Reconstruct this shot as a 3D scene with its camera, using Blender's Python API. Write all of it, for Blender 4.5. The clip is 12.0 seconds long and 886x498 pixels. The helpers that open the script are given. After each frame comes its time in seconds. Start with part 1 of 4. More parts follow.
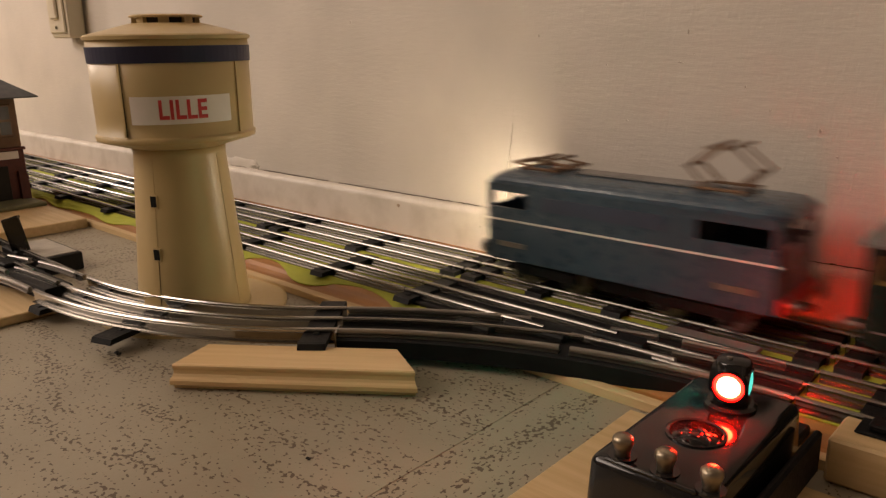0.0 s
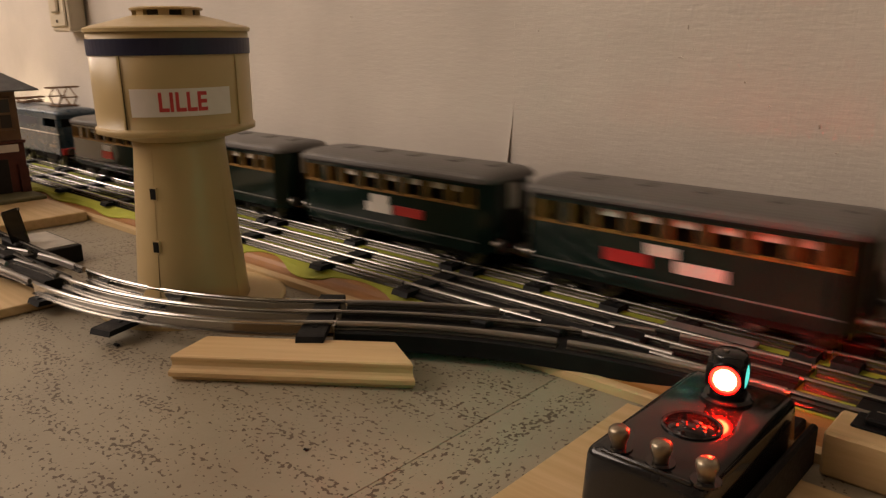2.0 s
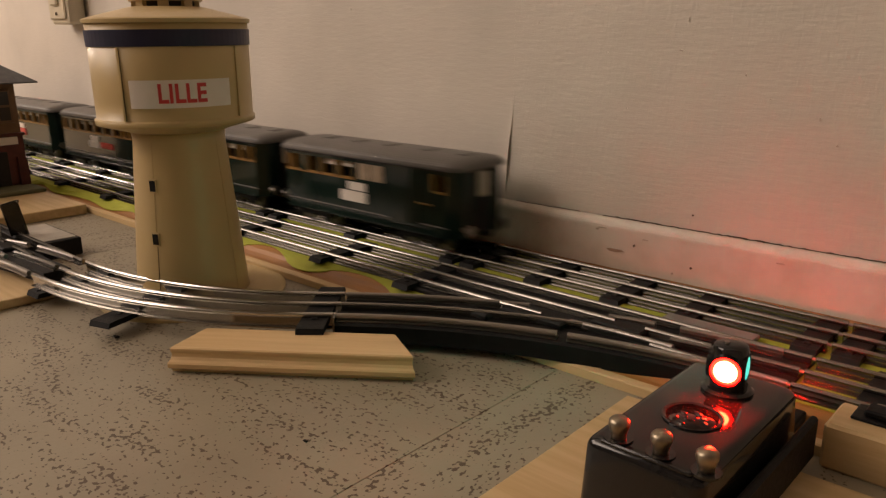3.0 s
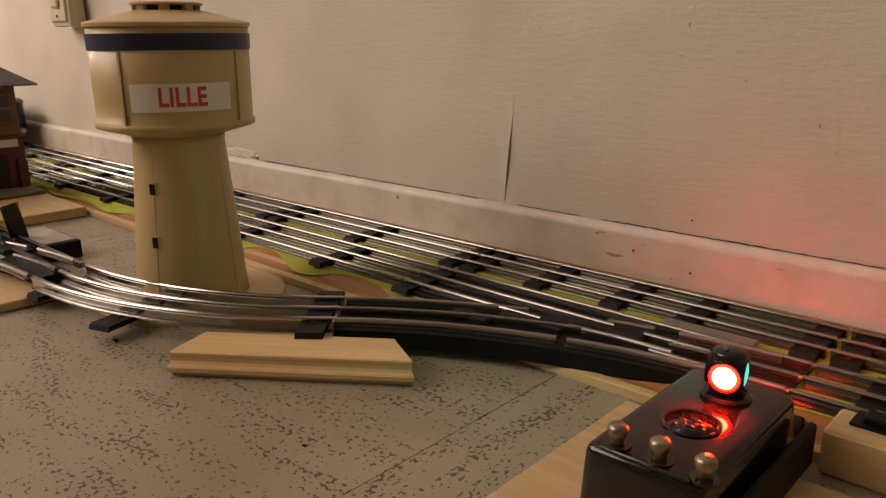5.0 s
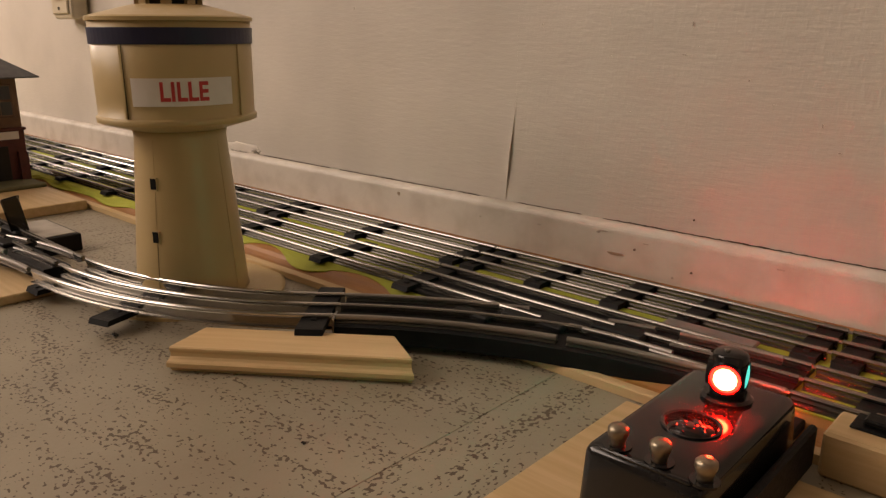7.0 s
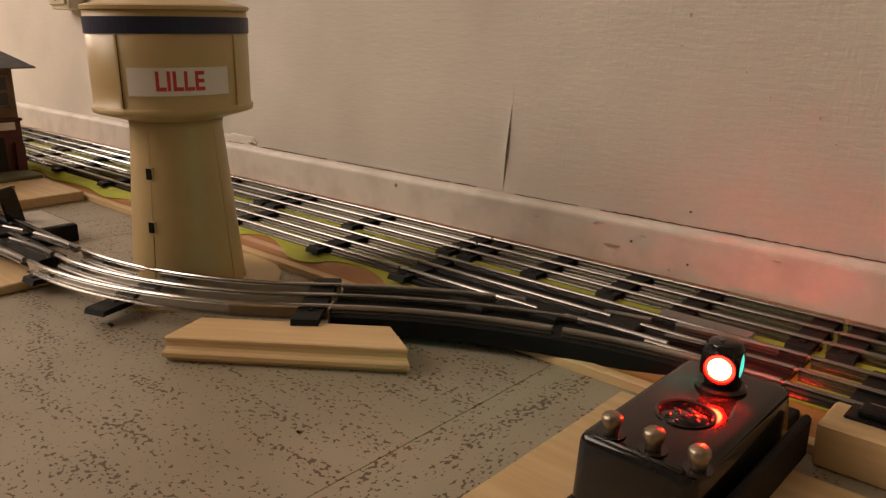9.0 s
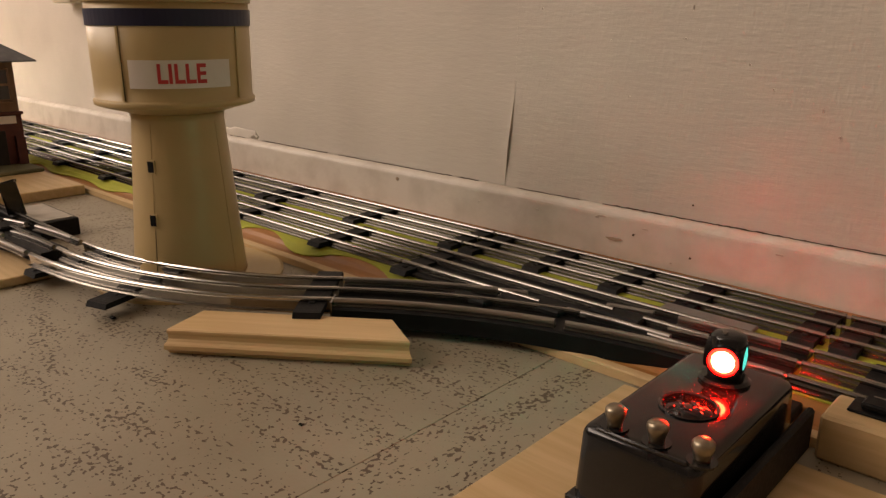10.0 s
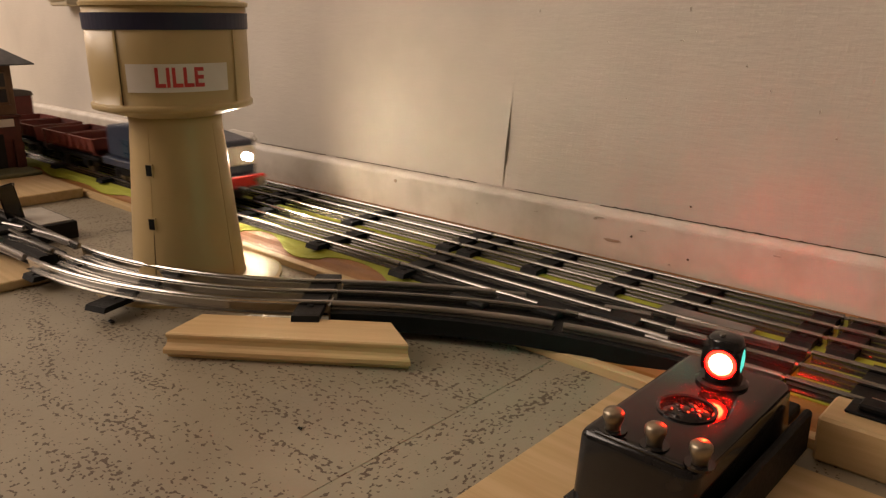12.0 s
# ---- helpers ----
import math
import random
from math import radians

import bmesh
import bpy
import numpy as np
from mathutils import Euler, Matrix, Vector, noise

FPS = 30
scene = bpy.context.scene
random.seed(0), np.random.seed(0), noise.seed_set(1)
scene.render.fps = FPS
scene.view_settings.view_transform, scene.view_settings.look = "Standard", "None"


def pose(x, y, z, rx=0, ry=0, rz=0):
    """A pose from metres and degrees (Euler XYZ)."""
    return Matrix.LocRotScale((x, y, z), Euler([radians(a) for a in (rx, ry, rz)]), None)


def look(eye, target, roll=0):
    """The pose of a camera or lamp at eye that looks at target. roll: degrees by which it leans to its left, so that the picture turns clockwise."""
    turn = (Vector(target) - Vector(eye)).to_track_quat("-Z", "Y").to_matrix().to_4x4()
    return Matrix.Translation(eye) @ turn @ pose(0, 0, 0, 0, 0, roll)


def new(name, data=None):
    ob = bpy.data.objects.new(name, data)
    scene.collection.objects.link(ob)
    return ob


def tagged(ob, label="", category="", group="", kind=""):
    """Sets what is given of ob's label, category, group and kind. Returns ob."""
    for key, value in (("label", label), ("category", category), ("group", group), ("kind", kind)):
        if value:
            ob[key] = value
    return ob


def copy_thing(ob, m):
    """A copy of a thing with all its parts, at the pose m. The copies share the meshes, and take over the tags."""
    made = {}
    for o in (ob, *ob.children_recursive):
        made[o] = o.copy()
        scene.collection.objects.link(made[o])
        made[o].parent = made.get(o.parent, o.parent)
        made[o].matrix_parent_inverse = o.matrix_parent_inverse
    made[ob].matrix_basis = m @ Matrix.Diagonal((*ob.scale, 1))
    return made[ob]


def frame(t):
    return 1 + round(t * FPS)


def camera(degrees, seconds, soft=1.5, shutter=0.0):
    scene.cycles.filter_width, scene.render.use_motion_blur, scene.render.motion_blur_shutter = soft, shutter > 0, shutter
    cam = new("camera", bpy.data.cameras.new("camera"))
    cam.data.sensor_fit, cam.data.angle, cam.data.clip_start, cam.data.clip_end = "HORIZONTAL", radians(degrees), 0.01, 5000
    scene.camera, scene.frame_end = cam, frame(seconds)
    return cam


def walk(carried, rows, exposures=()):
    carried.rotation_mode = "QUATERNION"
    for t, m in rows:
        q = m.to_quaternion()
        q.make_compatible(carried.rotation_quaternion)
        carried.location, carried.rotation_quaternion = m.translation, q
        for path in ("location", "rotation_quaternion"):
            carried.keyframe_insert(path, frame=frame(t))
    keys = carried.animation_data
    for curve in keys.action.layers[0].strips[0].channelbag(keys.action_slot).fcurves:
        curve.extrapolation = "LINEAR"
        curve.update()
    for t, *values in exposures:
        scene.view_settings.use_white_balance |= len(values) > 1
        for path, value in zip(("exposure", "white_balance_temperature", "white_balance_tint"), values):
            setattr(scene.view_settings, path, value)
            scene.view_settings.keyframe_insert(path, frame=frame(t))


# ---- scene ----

cam = camera(60.47, 12.0, soft=1.3, shutter=0.6)


def aim(x, y, z, yaw, tilt, roll):
    """Camera pose: heading from +y towards -x, tilt down, roll, in degrees."""
    a, b = radians(yaw), radians(tilt)
    way = Vector((-math.sin(a) * math.cos(b), math.cos(a) * math.cos(b), -math.sin(b)))
    return look((x, y, z), Vector((x, y, z)) + way, 0) @ pose(0, 0, 0, 0, 0, roll)


PATH = [
    (0, -0.0011, -0.0004, 0.1686, 42.498, 15.195, -0.956),
    (0.5, -0.0006, -0.0005, 0.1680, 42.491, 15.154, -0.901),
    (1, -0.0003, -0.0001, 0.1679, 42.578, 15.200, -0.773),
    (1.5, -0.0004, -0.0005, 0.1677, 42.546, 15.181, -0.673),
    (2, 0.0003, -0.0007, 0.1668, 42.518, 15.402, -0.649),
    (2.5, 0.0002, -0.0001, 0.1649, 42.552, 15.492, -0.713),
    (3, -0.0001, -0.0007, 0.1651, 42.490, 15.761, -0.521),
    (5, -0.0000, -0.0007, 0.1663, 42.460, 15.580, -0.336),
    (5.5, -0.0000, 0.0000, 0.1660, 42.509, 15.748, -0.371),
    (6, -0.0000, 0.0003, 0.1661, 42.445, 15.765, -0.151),
    (6.5, -0.0011, 0.0003, 0.1656, 42.391, 15.801, 0.022),
    (7, -0.0012, -0.0001, 0.1671, 42.470, 15.908, 0.209),
    (9, -0.0001, 0.0007, 0.1652, 42.355, 16.361, 0.374),
    (9.5, -0.0003, 0.0009, 0.1638, 42.368, 16.449, 0.410),
    (10, -0.0010, 0.0003, 0.1640, 42.392, 16.727, 0.425),
    (10.5, -0.0005, -0.0001, 0.1645, 42.399, 16.754, 0.296),
    (11, -0.0009, 0.0003, 0.1651, 42.348, 16.792, 0.262),
    (11.5, -0.0005, 0.0003, 0.1653, 42.373, 16.703, 0.226),
    (12, -0.0006, 0.0004, 0.1654, 42.302, 16.710, 0.215),
]
walk(cam, [(t, aim(*r)) for t, *r in PATH])

# ---- light ----
world = bpy.data.worlds.new("room_air")
scene.world = world
world.use_nodes = True
world.node_tree.nodes["Background"].inputs[0].default_value = (1.0, 0.78, 0.55, 1)
world.node_tree.nodes["Background"].inputs[1].default_value = 0.02
scene.view_settings.exposure = 0.0


def area_lamp(name, eye, target, size, power, colour):
    data = bpy.data.lights.new(name, "AREA")
    data.shape, data.size, data.energy, data.color = "DISK", size, power, colour
    ob = new(name, data)
    ob.matrix_world = look(eye, target)
    return ob


WARM = (1.0, 0.80, 0.66)
area_lamp("ceiling_lamp_light", (-1.75, -0.85, 1.45), (-0.6, 0.3, 0.1), 1.7, 54, WARM)
area_lamp("table_lamp_light", (-2.1, 0.0, 0.55), (-1.2, 0.38, 0.06), 0.16, 3.2, WARM)

# ---- materials ----


def mat(name, colour, rough=0.5, metal=0.0, colour2=None, scale=40.0, detail=4.0, bump=0.0, bump_scale=200.0, coat=0.0,
        stretch=(1, 1, 1), low=0.35, high=0.65, vary=0.1, spec=0.5):
    m = bpy.data.materials.new(name)
    m.use_nodes = True
    n, l = m.node_tree.nodes, m.node_tree.links
    b = n["Principled BSDF"]
    b.inputs["Base Color"].default_value = (*colour, 1)
    b.inputs["Roughness"].default_value, b.inputs["Metallic"].default_value = rough, metal
    b.inputs["Coat Weight"].default_value, b.inputs["Specular IOR Level"].default_value = coat, spec
    co = n.new("ShaderNodeTexCoord")
    mp = n.new("ShaderNodeMapping")
    mp.inputs["Scale"].default_value = stretch
    l.new(co.outputs["Object"], mp.inputs["Vector"])
    tex = n.new("ShaderNodeTexNoise")
    tex.inputs["Scale"].default_value, tex.inputs["Detail"].default_value = scale, detail
    l.new(mp.outputs[0], tex.inputs["Vector"])
    rmp = n.new("ShaderNodeValToRGB")
    c2 = colour2 or tuple(v * 0.8 for v in colour)
    rmp.color_ramp.elements[0].position, rmp.color_ramp.elements[1].position = low, high
    rmp.color_ramp.elements[0].color, rmp.color_ramp.elements[1].color = (*colour, 1), (*c2, 1)
    l.new(tex.outputs["Fac"], rmp.inputs[0])
    l.new(rmp.outputs[0], b.inputs["Base Color"])
    fine = n.new("ShaderNodeTexNoise")
    fine.inputs["Scale"].default_value, fine.inputs["Detail"].default_value = bump_scale, 6
    l.new(mp.outputs[0], fine.inputs["Vector"])
    rr = n.new("ShaderNodeMapRange")
    rr.inputs["To Min"].default_value, rr.inputs["To Max"].default_value = max(rough - vary, 0.03), min(rough + vary * 1.2, 1)
    l.new(fine.outputs["Fac"], rr.inputs[0])
    l.new(rr.outputs[0], b.inputs["Roughness"])
    if bump:
        bp = n.new("ShaderNodeBump")
        bp.inputs["Strength"].default_value, bp.inputs["Distance"].default_value = bump, 0.0006
        l.new(fine.outputs["Fac"], bp.inputs["Height"])
        l.new(bp.outputs[0], b.inputs["Normal"])
    return m


def glow(name, colour, strength):
    m = bpy.data.materials.new(name)
    m.use_nodes = True
    b = m.node_tree.nodes["Principled BSDF"]
    b.inputs["Base Color"].default_value = (*colour, 1)
    b.inputs["Emission Color"].default_value = (*colour, 1)
    b.inputs["Emission Strength"].default_value = strength
    return m


def floor_material():
    """Beige marbled floor tiles with drifts of small dark flecks."""
    m = mat("speckled_lino", (0.33, 0.292, 0.215), 0.40, 0, (0.265, 0.232, 0.170), 9, 5, 0.15, 500)
    n, l = m.node_tree.nodes, m.node_tree.links
    b = n["Principled BSDF"]
    base = b.inputs["Base Color"].links[0].from_socket
    co = n.new("ShaderNodeTexCoord")
    info = n.new("ShaderNodeObjectInfo")
    far = n.new("ShaderNodeVectorMath")
    far.operation = "MULTIPLY_ADD"
    far.inputs[1].default_value = (37.0, 53.0, 0)
    l.new(info.outputs["Random"], far.inputs[0])
    l.new(co.outputs["Object"], far.inputs[2])
    mp = n.new("ShaderNodeMapping")
    mp.inputs["Scale"].default_value = (0.80, 1.0, 1)
    l.new(far.outputs[0], mp.inputs["Vector"])
    cells = n.new("ShaderNodeTexNoise")
    cells.inputs["Scale"].default_value, cells.inputs["Detail"].default_value = 470, 1.0
    l.new(mp.outputs[0], cells.inputs["Vector"])
    drift = n.new("ShaderNodeTexNoise")
    drift.inputs["Scale"].default_value, drift.inputs["Detail"].default_value = 60, 2.0
    along = n.new("ShaderNodeMapping")
    along.inputs["Scale"].default_value = (0.30, 1.25, 1)
    along.inputs["Rotation"].default_value = (0, 0, radians(8))
    l.new(far.outputs[0], along.inputs["Vector"])
    l.new(along.outputs[0], drift.inputs["Vector"])
    add = n.new("ShaderNodeMath")
    add.operation = "MULTIPLY_ADD"
    add.inputs[1].default_value = 0.60
    l.new(drift.outputs["Fac"], add.inputs[0])
    l.new(cells.outputs["Fac"], add.inputs[2])
    rmp = n.new("ShaderNodeValToRGB")
    rmp.color_ramp.elements[0].position, rmp.color_ramp.elements[1].position = 0.912, 0.965
    l.new(add.outputs[0], rmp.inputs[0])
    mix = n.new("ShaderNodeMix")
    mix.data_type = "RGBA"
    mix.inputs["B"].default_value = (0.084, 0.055, 0.032, 1)
    l.new(rmp.outputs[0], mix.inputs["Factor"])
    l.new(base, mix.inputs["A"])
    l.new(mix.outputs["Result"], b.inputs["Base Color"])
    return m


def paper_material(name, weave, depth):
    """Painted, embossed wallpaper with fine ribs."""
    m = mat(name, (0.66, 0.60, 0.53), 0.6, 0, (0.55, 0.50, 0.44), 7, 7, 0, 300)
    n, l = m.node_tree.nodes, m.node_tree.links
    b = n["Principled BSDF"]
    co = n.new("ShaderNodeTexCoord")
    total = None
    for axis, scale, amount in ((2, 430, 0.6), (0, 480, weave)):
        mp = n.new("ShaderNodeMapping")
        mp.inputs["Scale"].default_value = (85, 1, scale) if axis == 2 else (scale, 1, 105)
        l.new(co.outputs["Object"], mp.inputs["Vector"])
        w = n.new("ShaderNodeTexNoise")
        w.inputs["Scale"].default_value, w.inputs["Detail"].default_value = 1.0, 3
        l.new(mp.outputs[0], w.inputs["Vector"])
        mul = n.new("ShaderNodeMath")
        mul.operation = "MULTIPLY_ADD"
        mul.inputs[1].default_value = amount
        l.new(w.outputs["Fac"], mul.inputs[0])
        mul.inputs[2].default_value = 0
        if total:
            l.new(total, mul.inputs[2])
        total = mul.outputs[0]
    bp = n.new("ShaderNodeBump")
    bp.inputs["Strength"].default_value, bp.inputs["Distance"].default_value = depth, 0.0007
    l.new(total, bp.inputs["Height"])
    l.new(bp.outputs[0], b.inputs["Normal"])
    return m


FLOOR = floor_material()
PAPER = paper_material("embossed_wallpaper", 0.75, 0.64)
PAPER2 = paper_material("ribbed_wallpaper", 0.06, 0.55)
PAINT = mat("old_white_paint", (0.66, 0.60, 0.53), 0.5, 0, (0.50, 0.44, 0.37), 34, 9, 1.0, 110, low=0.45, high=0.8)
PLASTER = mat("ceiling_paint", (0.75, 0.72, 0.66), 0.9)
# dirt in cracks and chips, and the painted shade along the tower seams
CRACK = mat("crack_dirt_joint_shade", (0.10, 0.07, 0.045), 0.9, 0, (0.05, 0.035, 0.022), 150)
PINE = mat("pine", (0.62, 0.45, 0.24), 0.5, 0, (0.53, 0.37, 0.18), 9, 5, 0.25, 60, stretch=(1.5, 22, 22))
PINE_PALE = mat("pale_moulding", (0.68, 0.48, 0.25), 0.45, 0, (0.60, 0.41, 0.20), 8, 5, 0.2, 50, stretch=(1.5, 20, 20))
ORANGE_WOOD = mat("stained_wood", (0.38, 0.165, 0.036), 0.5, 0, (0.30, 0.125, 0.026), 10, 5, 0.2, 50, stretch=(1.5, 16, 16))
GREEN = mat("green_paper", (0.42, 0.44, 0.045), 0.75, 0, (0.34, 0.37, 0.03), 30, 5, 0.4, 600)
STEEL = mat("tinned_rail", (0.25, 0.238, 0.22), 0.24, 1.0, (0.24, 0.225, 0.21), 25, 3, 0.0, 100, stretch=(0.3, 1, 1), vary=0.04)
BRIGHT = mat("bright_rail", (0.46, 0.44, 0.41), 0.20, 1.0, (0.40, 0.38, 0.35), 25, 3, 0.0, 100, stretch=(0.5, 0.5, 1), vary=0.04)
DULL = mat("dull_rail", (0.33, 0.305, 0.28), 0.33, 1.0, (0.27, 0.25, 0.23), 25, 3, 0.0, 100, vary=0.05)
BLACK = mat("black_tin", (0.0065, 0.0062, 0.0065), 0.5, 0, (0.010, 0.0095, 0.0095), 80, 4, 0.2, 400, spec=0.15)
GLOSS = mat("black_bakelite", (0.010, 0.009, 0.009), 0.10, 0, (0.013, 0.012, 0.012), 60, 4, 0.01, 300, coat=0.0, vary=0.02, spec=0.4)
CREAM = mat("cream_plastic", (0.52, 0.39, 0.19), 0.36, 0, (0.48, 0.355, 0.165), 18, 4, 0.06, 250)
NAVY = mat("navy_tape", (0.012, 0.014, 0.055), 0.4)
LABEL = mat("paper_label", (0.78, 0.72, 0.68), 0.6, 0, (0.72, 0.66, 0.61), 60)
RED_INK = mat("red_ink", (0.62, 0.05, 0.05), 0.6)
# near-black; in the coaches it stands in for the shade behind the windows
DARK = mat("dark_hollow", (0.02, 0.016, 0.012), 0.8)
BRASS = mat("nickel_knob", (0.31, 0.26, 0.19), 0.36, 0.9, (0.24, 0.20, 0.145), 200, 4, 0.1, 500)
BRICK = mat("brick_red", (0.105, 0.024, 0.017), 0.6, 0, (0.075, 0.018, 0.013), 120, 4, 0.4, 400)
TIMBER = mat("brown_timber", (0.20, 0.11, 0.055), 0.6, 0, (0.15, 0.08, 0.04), 60, 4, 0.3, 300)
SLATE = mat("grey_roof", (0.11, 0.11, 0.115), 0.6, 0, (0.08, 0.08, 0.085), 120, 4, 0.4, 300)
MOSS = mat("green_base", (0.16, 0.15, 0.08), 0.8, 0, (0.12, 0.12, 0.06), 80)
GLASS_DARK = mat("window_pane", (0.06, 0.055, 0.05), 0.08)
BLUE = mat("blue_enamel", (0.034, 0.064, 0.095), 0.28, 0, (0.029, 0.056, 0.083), 30, 4, 0.04, 200, coat=0.2)
BLUE_DARK = mat("dark_blue_enamel", (0.045, 0.058, 0.095), 0.35, 0, (0.038, 0.048, 0.08), 30, 4, 0.05, 200)
COACH = mat("green_enamel", (0.010, 0.021, 0.017), 0.10, 0, (0.008, 0.017, 0.014), 40, 4, 0.03, 200, coat=0.0, spec=0.26, vary=0.02)
ROOF = mat("grey_coach_roof", (0.095, 0.086, 0.080), 0.42, 0, (0.105, 0.096, 0.088), 40, 4, 0.1, 300)
YELLOW = mat("yellow_frame", (0.27, 0.14, 0.024), 0.45)
WHITE = mat("white_enamel", (0.78, 0.74, 0.68), 0.4)
RED = mat("red_enamel", (0.55, 0.03, 0.03), 0.4)
WAGON_RED = mat("oxide_red", (0.20, 0.045, 0.035), 0.5, 0, (0.15, 0.035, 0.028), 60, 4, 0.2, 300)
GREY = mat("grey_enamel", (0.20, 0.19, 0.18), 0.45, 0, (0.16, 0.15, 0.14), 60)
PALE_GREY = mat("worn_grey_plate", (0.42, 0.39, 0.34), 0.45, 0, (0.34, 0.31, 0.27), 90)
IVORY = mat("ivory_plastic", (0.62, 0.55, 0.42), 0.35, 0, (0.58, 0.51, 0.38), 30)
LAMP_RED = glow("red_lens", (1.0, 0.0008, 0.0004), 200)
LAMP_CORE = glow("red_lens_core", (1.0, 0.012, 0.0036), 700)
LAMP_BACK = glow("red_lens_rear", (1.0, 0.018, 0.006), 880)
LAMP_GREEN = glow("green_lens", (0.04, 1.0, 0.62), 110)
LAMP_GREEN_DIM = glow("green_lens_edge", (0.10, 0.75, 0.62), 1.1)
FAINT = mat("faint_mark", (0.47, 0.41, 0.34), 0.6, 0, (0.40, 0.34, 0.28), 300)
SCUFF = mat("scuffed_paint", (0.40, 0.31, 0.23), 0.6, 0, (0.32, 0.24, 0.17), 200)
HEADLIGHT = glow("headlight_bulb", (1.0, 0.80, 0.56), 800)

# ---- mesh helpers ----


def thing(name, label, category, group="", m=None, kind=""):
    ob = tagged(new(name), label, category, group, kind)
    if m is not None:
        ob.matrix_world = m
    return ob


def mesh_of(name, bm, material, smooth=False):
    me = bpy.data.meshes.new(name)
    bm.to_mesh(me)
    bm.free()
    me.materials.append(material)
    if smooth:
        for f in me.polygons:
            f.use_smooth = True
    return me


def part(name, bm, material, parent=None, label="", smooth=False):
    me = bm if isinstance(bm, bpy.types.Mesh) else mesh_of(name, bm, material, smooth)
    ob = new(name, me)
    if parent is not None:
        ob.parent = parent
    if label:
        ob["label"] = label
    return ob


def box(x0, x1, y0, y1, z0, z1, bevel=0.0, bm=None, seg=1):
    bm2 = bmesh.new()
    bmesh.ops.create_cube(bm2, size=1)
    for v in bm2.verts:
        v.co = Vector((x0 + (v.co.x + 0.5) * (x1 - x0), y0 + (v.co.y + 0.5) * (y1 - y0), z0 + (v.co.z + 0.5) * (z1 - z0)))
    if bevel:
        bmesh.ops.bevel(bm2, geom=bm2.edges[:], offset=bevel, segments=seg, affect="EDGES", profile=0.5)
    if bm is None:
        return bm2
    return join(bm, bm2)


def join(a, b):
    me = bpy.data.meshes.new("join")
    b.to_mesh(me)
    b.free()
    a.from_mesh(me)
    bpy.data.meshes.remove(me)
    return a


def cyl(p, q, r, seg=12, r2=None, bm=None):
    """A rod from p to q."""
    p, q = Vector(p), Vector(q)
    b = bmesh.new()
    bmesh.ops.create_cone(b, cap_ends=True, segments=seg, radius1=r, radius2=r if r2 is None else r2, depth=(q - p).length)
    m = Matrix.Translation((p + q) / 2) @ (q - p).to_track_quat("Z", "Y").to_matrix().to_4x4()
    b.transform(m)
    return b if bm is None else join(bm, b)


def lathe(profile, seg=48, x=0.0, y=0.0, a0=0.0, a1=360.0):
    """Turns (radius, height) pairs about a vertical axis."""
    b = bmesh.new()
    full = abs(a1 - a0) >= 360
    n = seg if full else seg + 1
    rings = []
    for r, z in profile:
        rings.append([b.verts.new((x + r * math.cos(radians(a0 + (a1 - a0) * i / seg)), y + r * math.sin(radians(a0 + (a1 - a0) * i / seg)), z)) for i in range(n)])
    for lo, hi in zip(rings, rings[1:]):
        for i in range(seg):
            j = (i + 1) % n
            b.faces.new((lo[i], lo[j], hi[j], hi[i]))
    if full:
        if profile[0][0] > 1e-6:
            b.faces.new(rings[0][::-1])
        if profile[-1][0] > 1e-6:
            b.faces.new(rings[-1])
    bmesh.ops.recalc_face_normals(b, faces=b.faces[:])
    return b


def prism(profile, x0, x1):
    """Extrudes a closed (y, z) outline along x."""
    b = bmesh.new()
    a = [b.verts.new((x0, y, z)) for y, z in profile]
    c = [b.verts.new((x1, y, z)) for y, z in profile]
    for i in range(len(a)):
        j = (i + 1) % len(a)
        b.faces.new((a[i], a[j], c[j], c[i]))
    b.faces.new(a[::-1])
    b.faces.new(c)
    bmesh.ops.recalc_face_normals(b, faces=b.faces[:])
    return b


def sweep(path, profile, offset=0.0):
    """Sweeps a closed (sideways, z) outline along (x, y) points, set off to the left of the way."""
    b = bmesh.new()
    rings = []
    for i, (x, y) in enumerate(path):
        x0, y0 = path[max(i - 1, 0)]
        x1, y1 = path[min(i + 1, len(path) - 1)]
        d = Vector((x1 - x0, y1 - y0)).normalized()
        rings.append([b.verts.new((x - d.y * (offset + u), y + d.x * (offset + u), z)) for u, z in profile])
    n = len(profile)
    for lo, hi in zip(rings, rings[1:]):
        for i in range(n):
            b.faces.new((lo[i], lo[(i + 1) % n], hi[(i + 1) % n], hi[i]))
    b.faces.new(rings[0][::-1])
    b.faces.new(rings[-1])
    bmesh.ops.recalc_face_normals(b, faces=b.faces[:])
    return b


def bend(x, y, heading, radius, turn, n=24):
    """Points of a bend that starts at x, y with that heading (degrees from -x towards -y) and turns by so many degrees."""
    pts = []
    for i in range(n + 1):
        h = heading + turn * i / n
        if i:
            mid = radians(heading + turn * (i - 0.5) / n)
            step = radius * radians(abs(turn)) / n
            x, y = x - step * math.cos(mid), y - step * math.sin(mid)
        pts.append((x, y))
    return pts

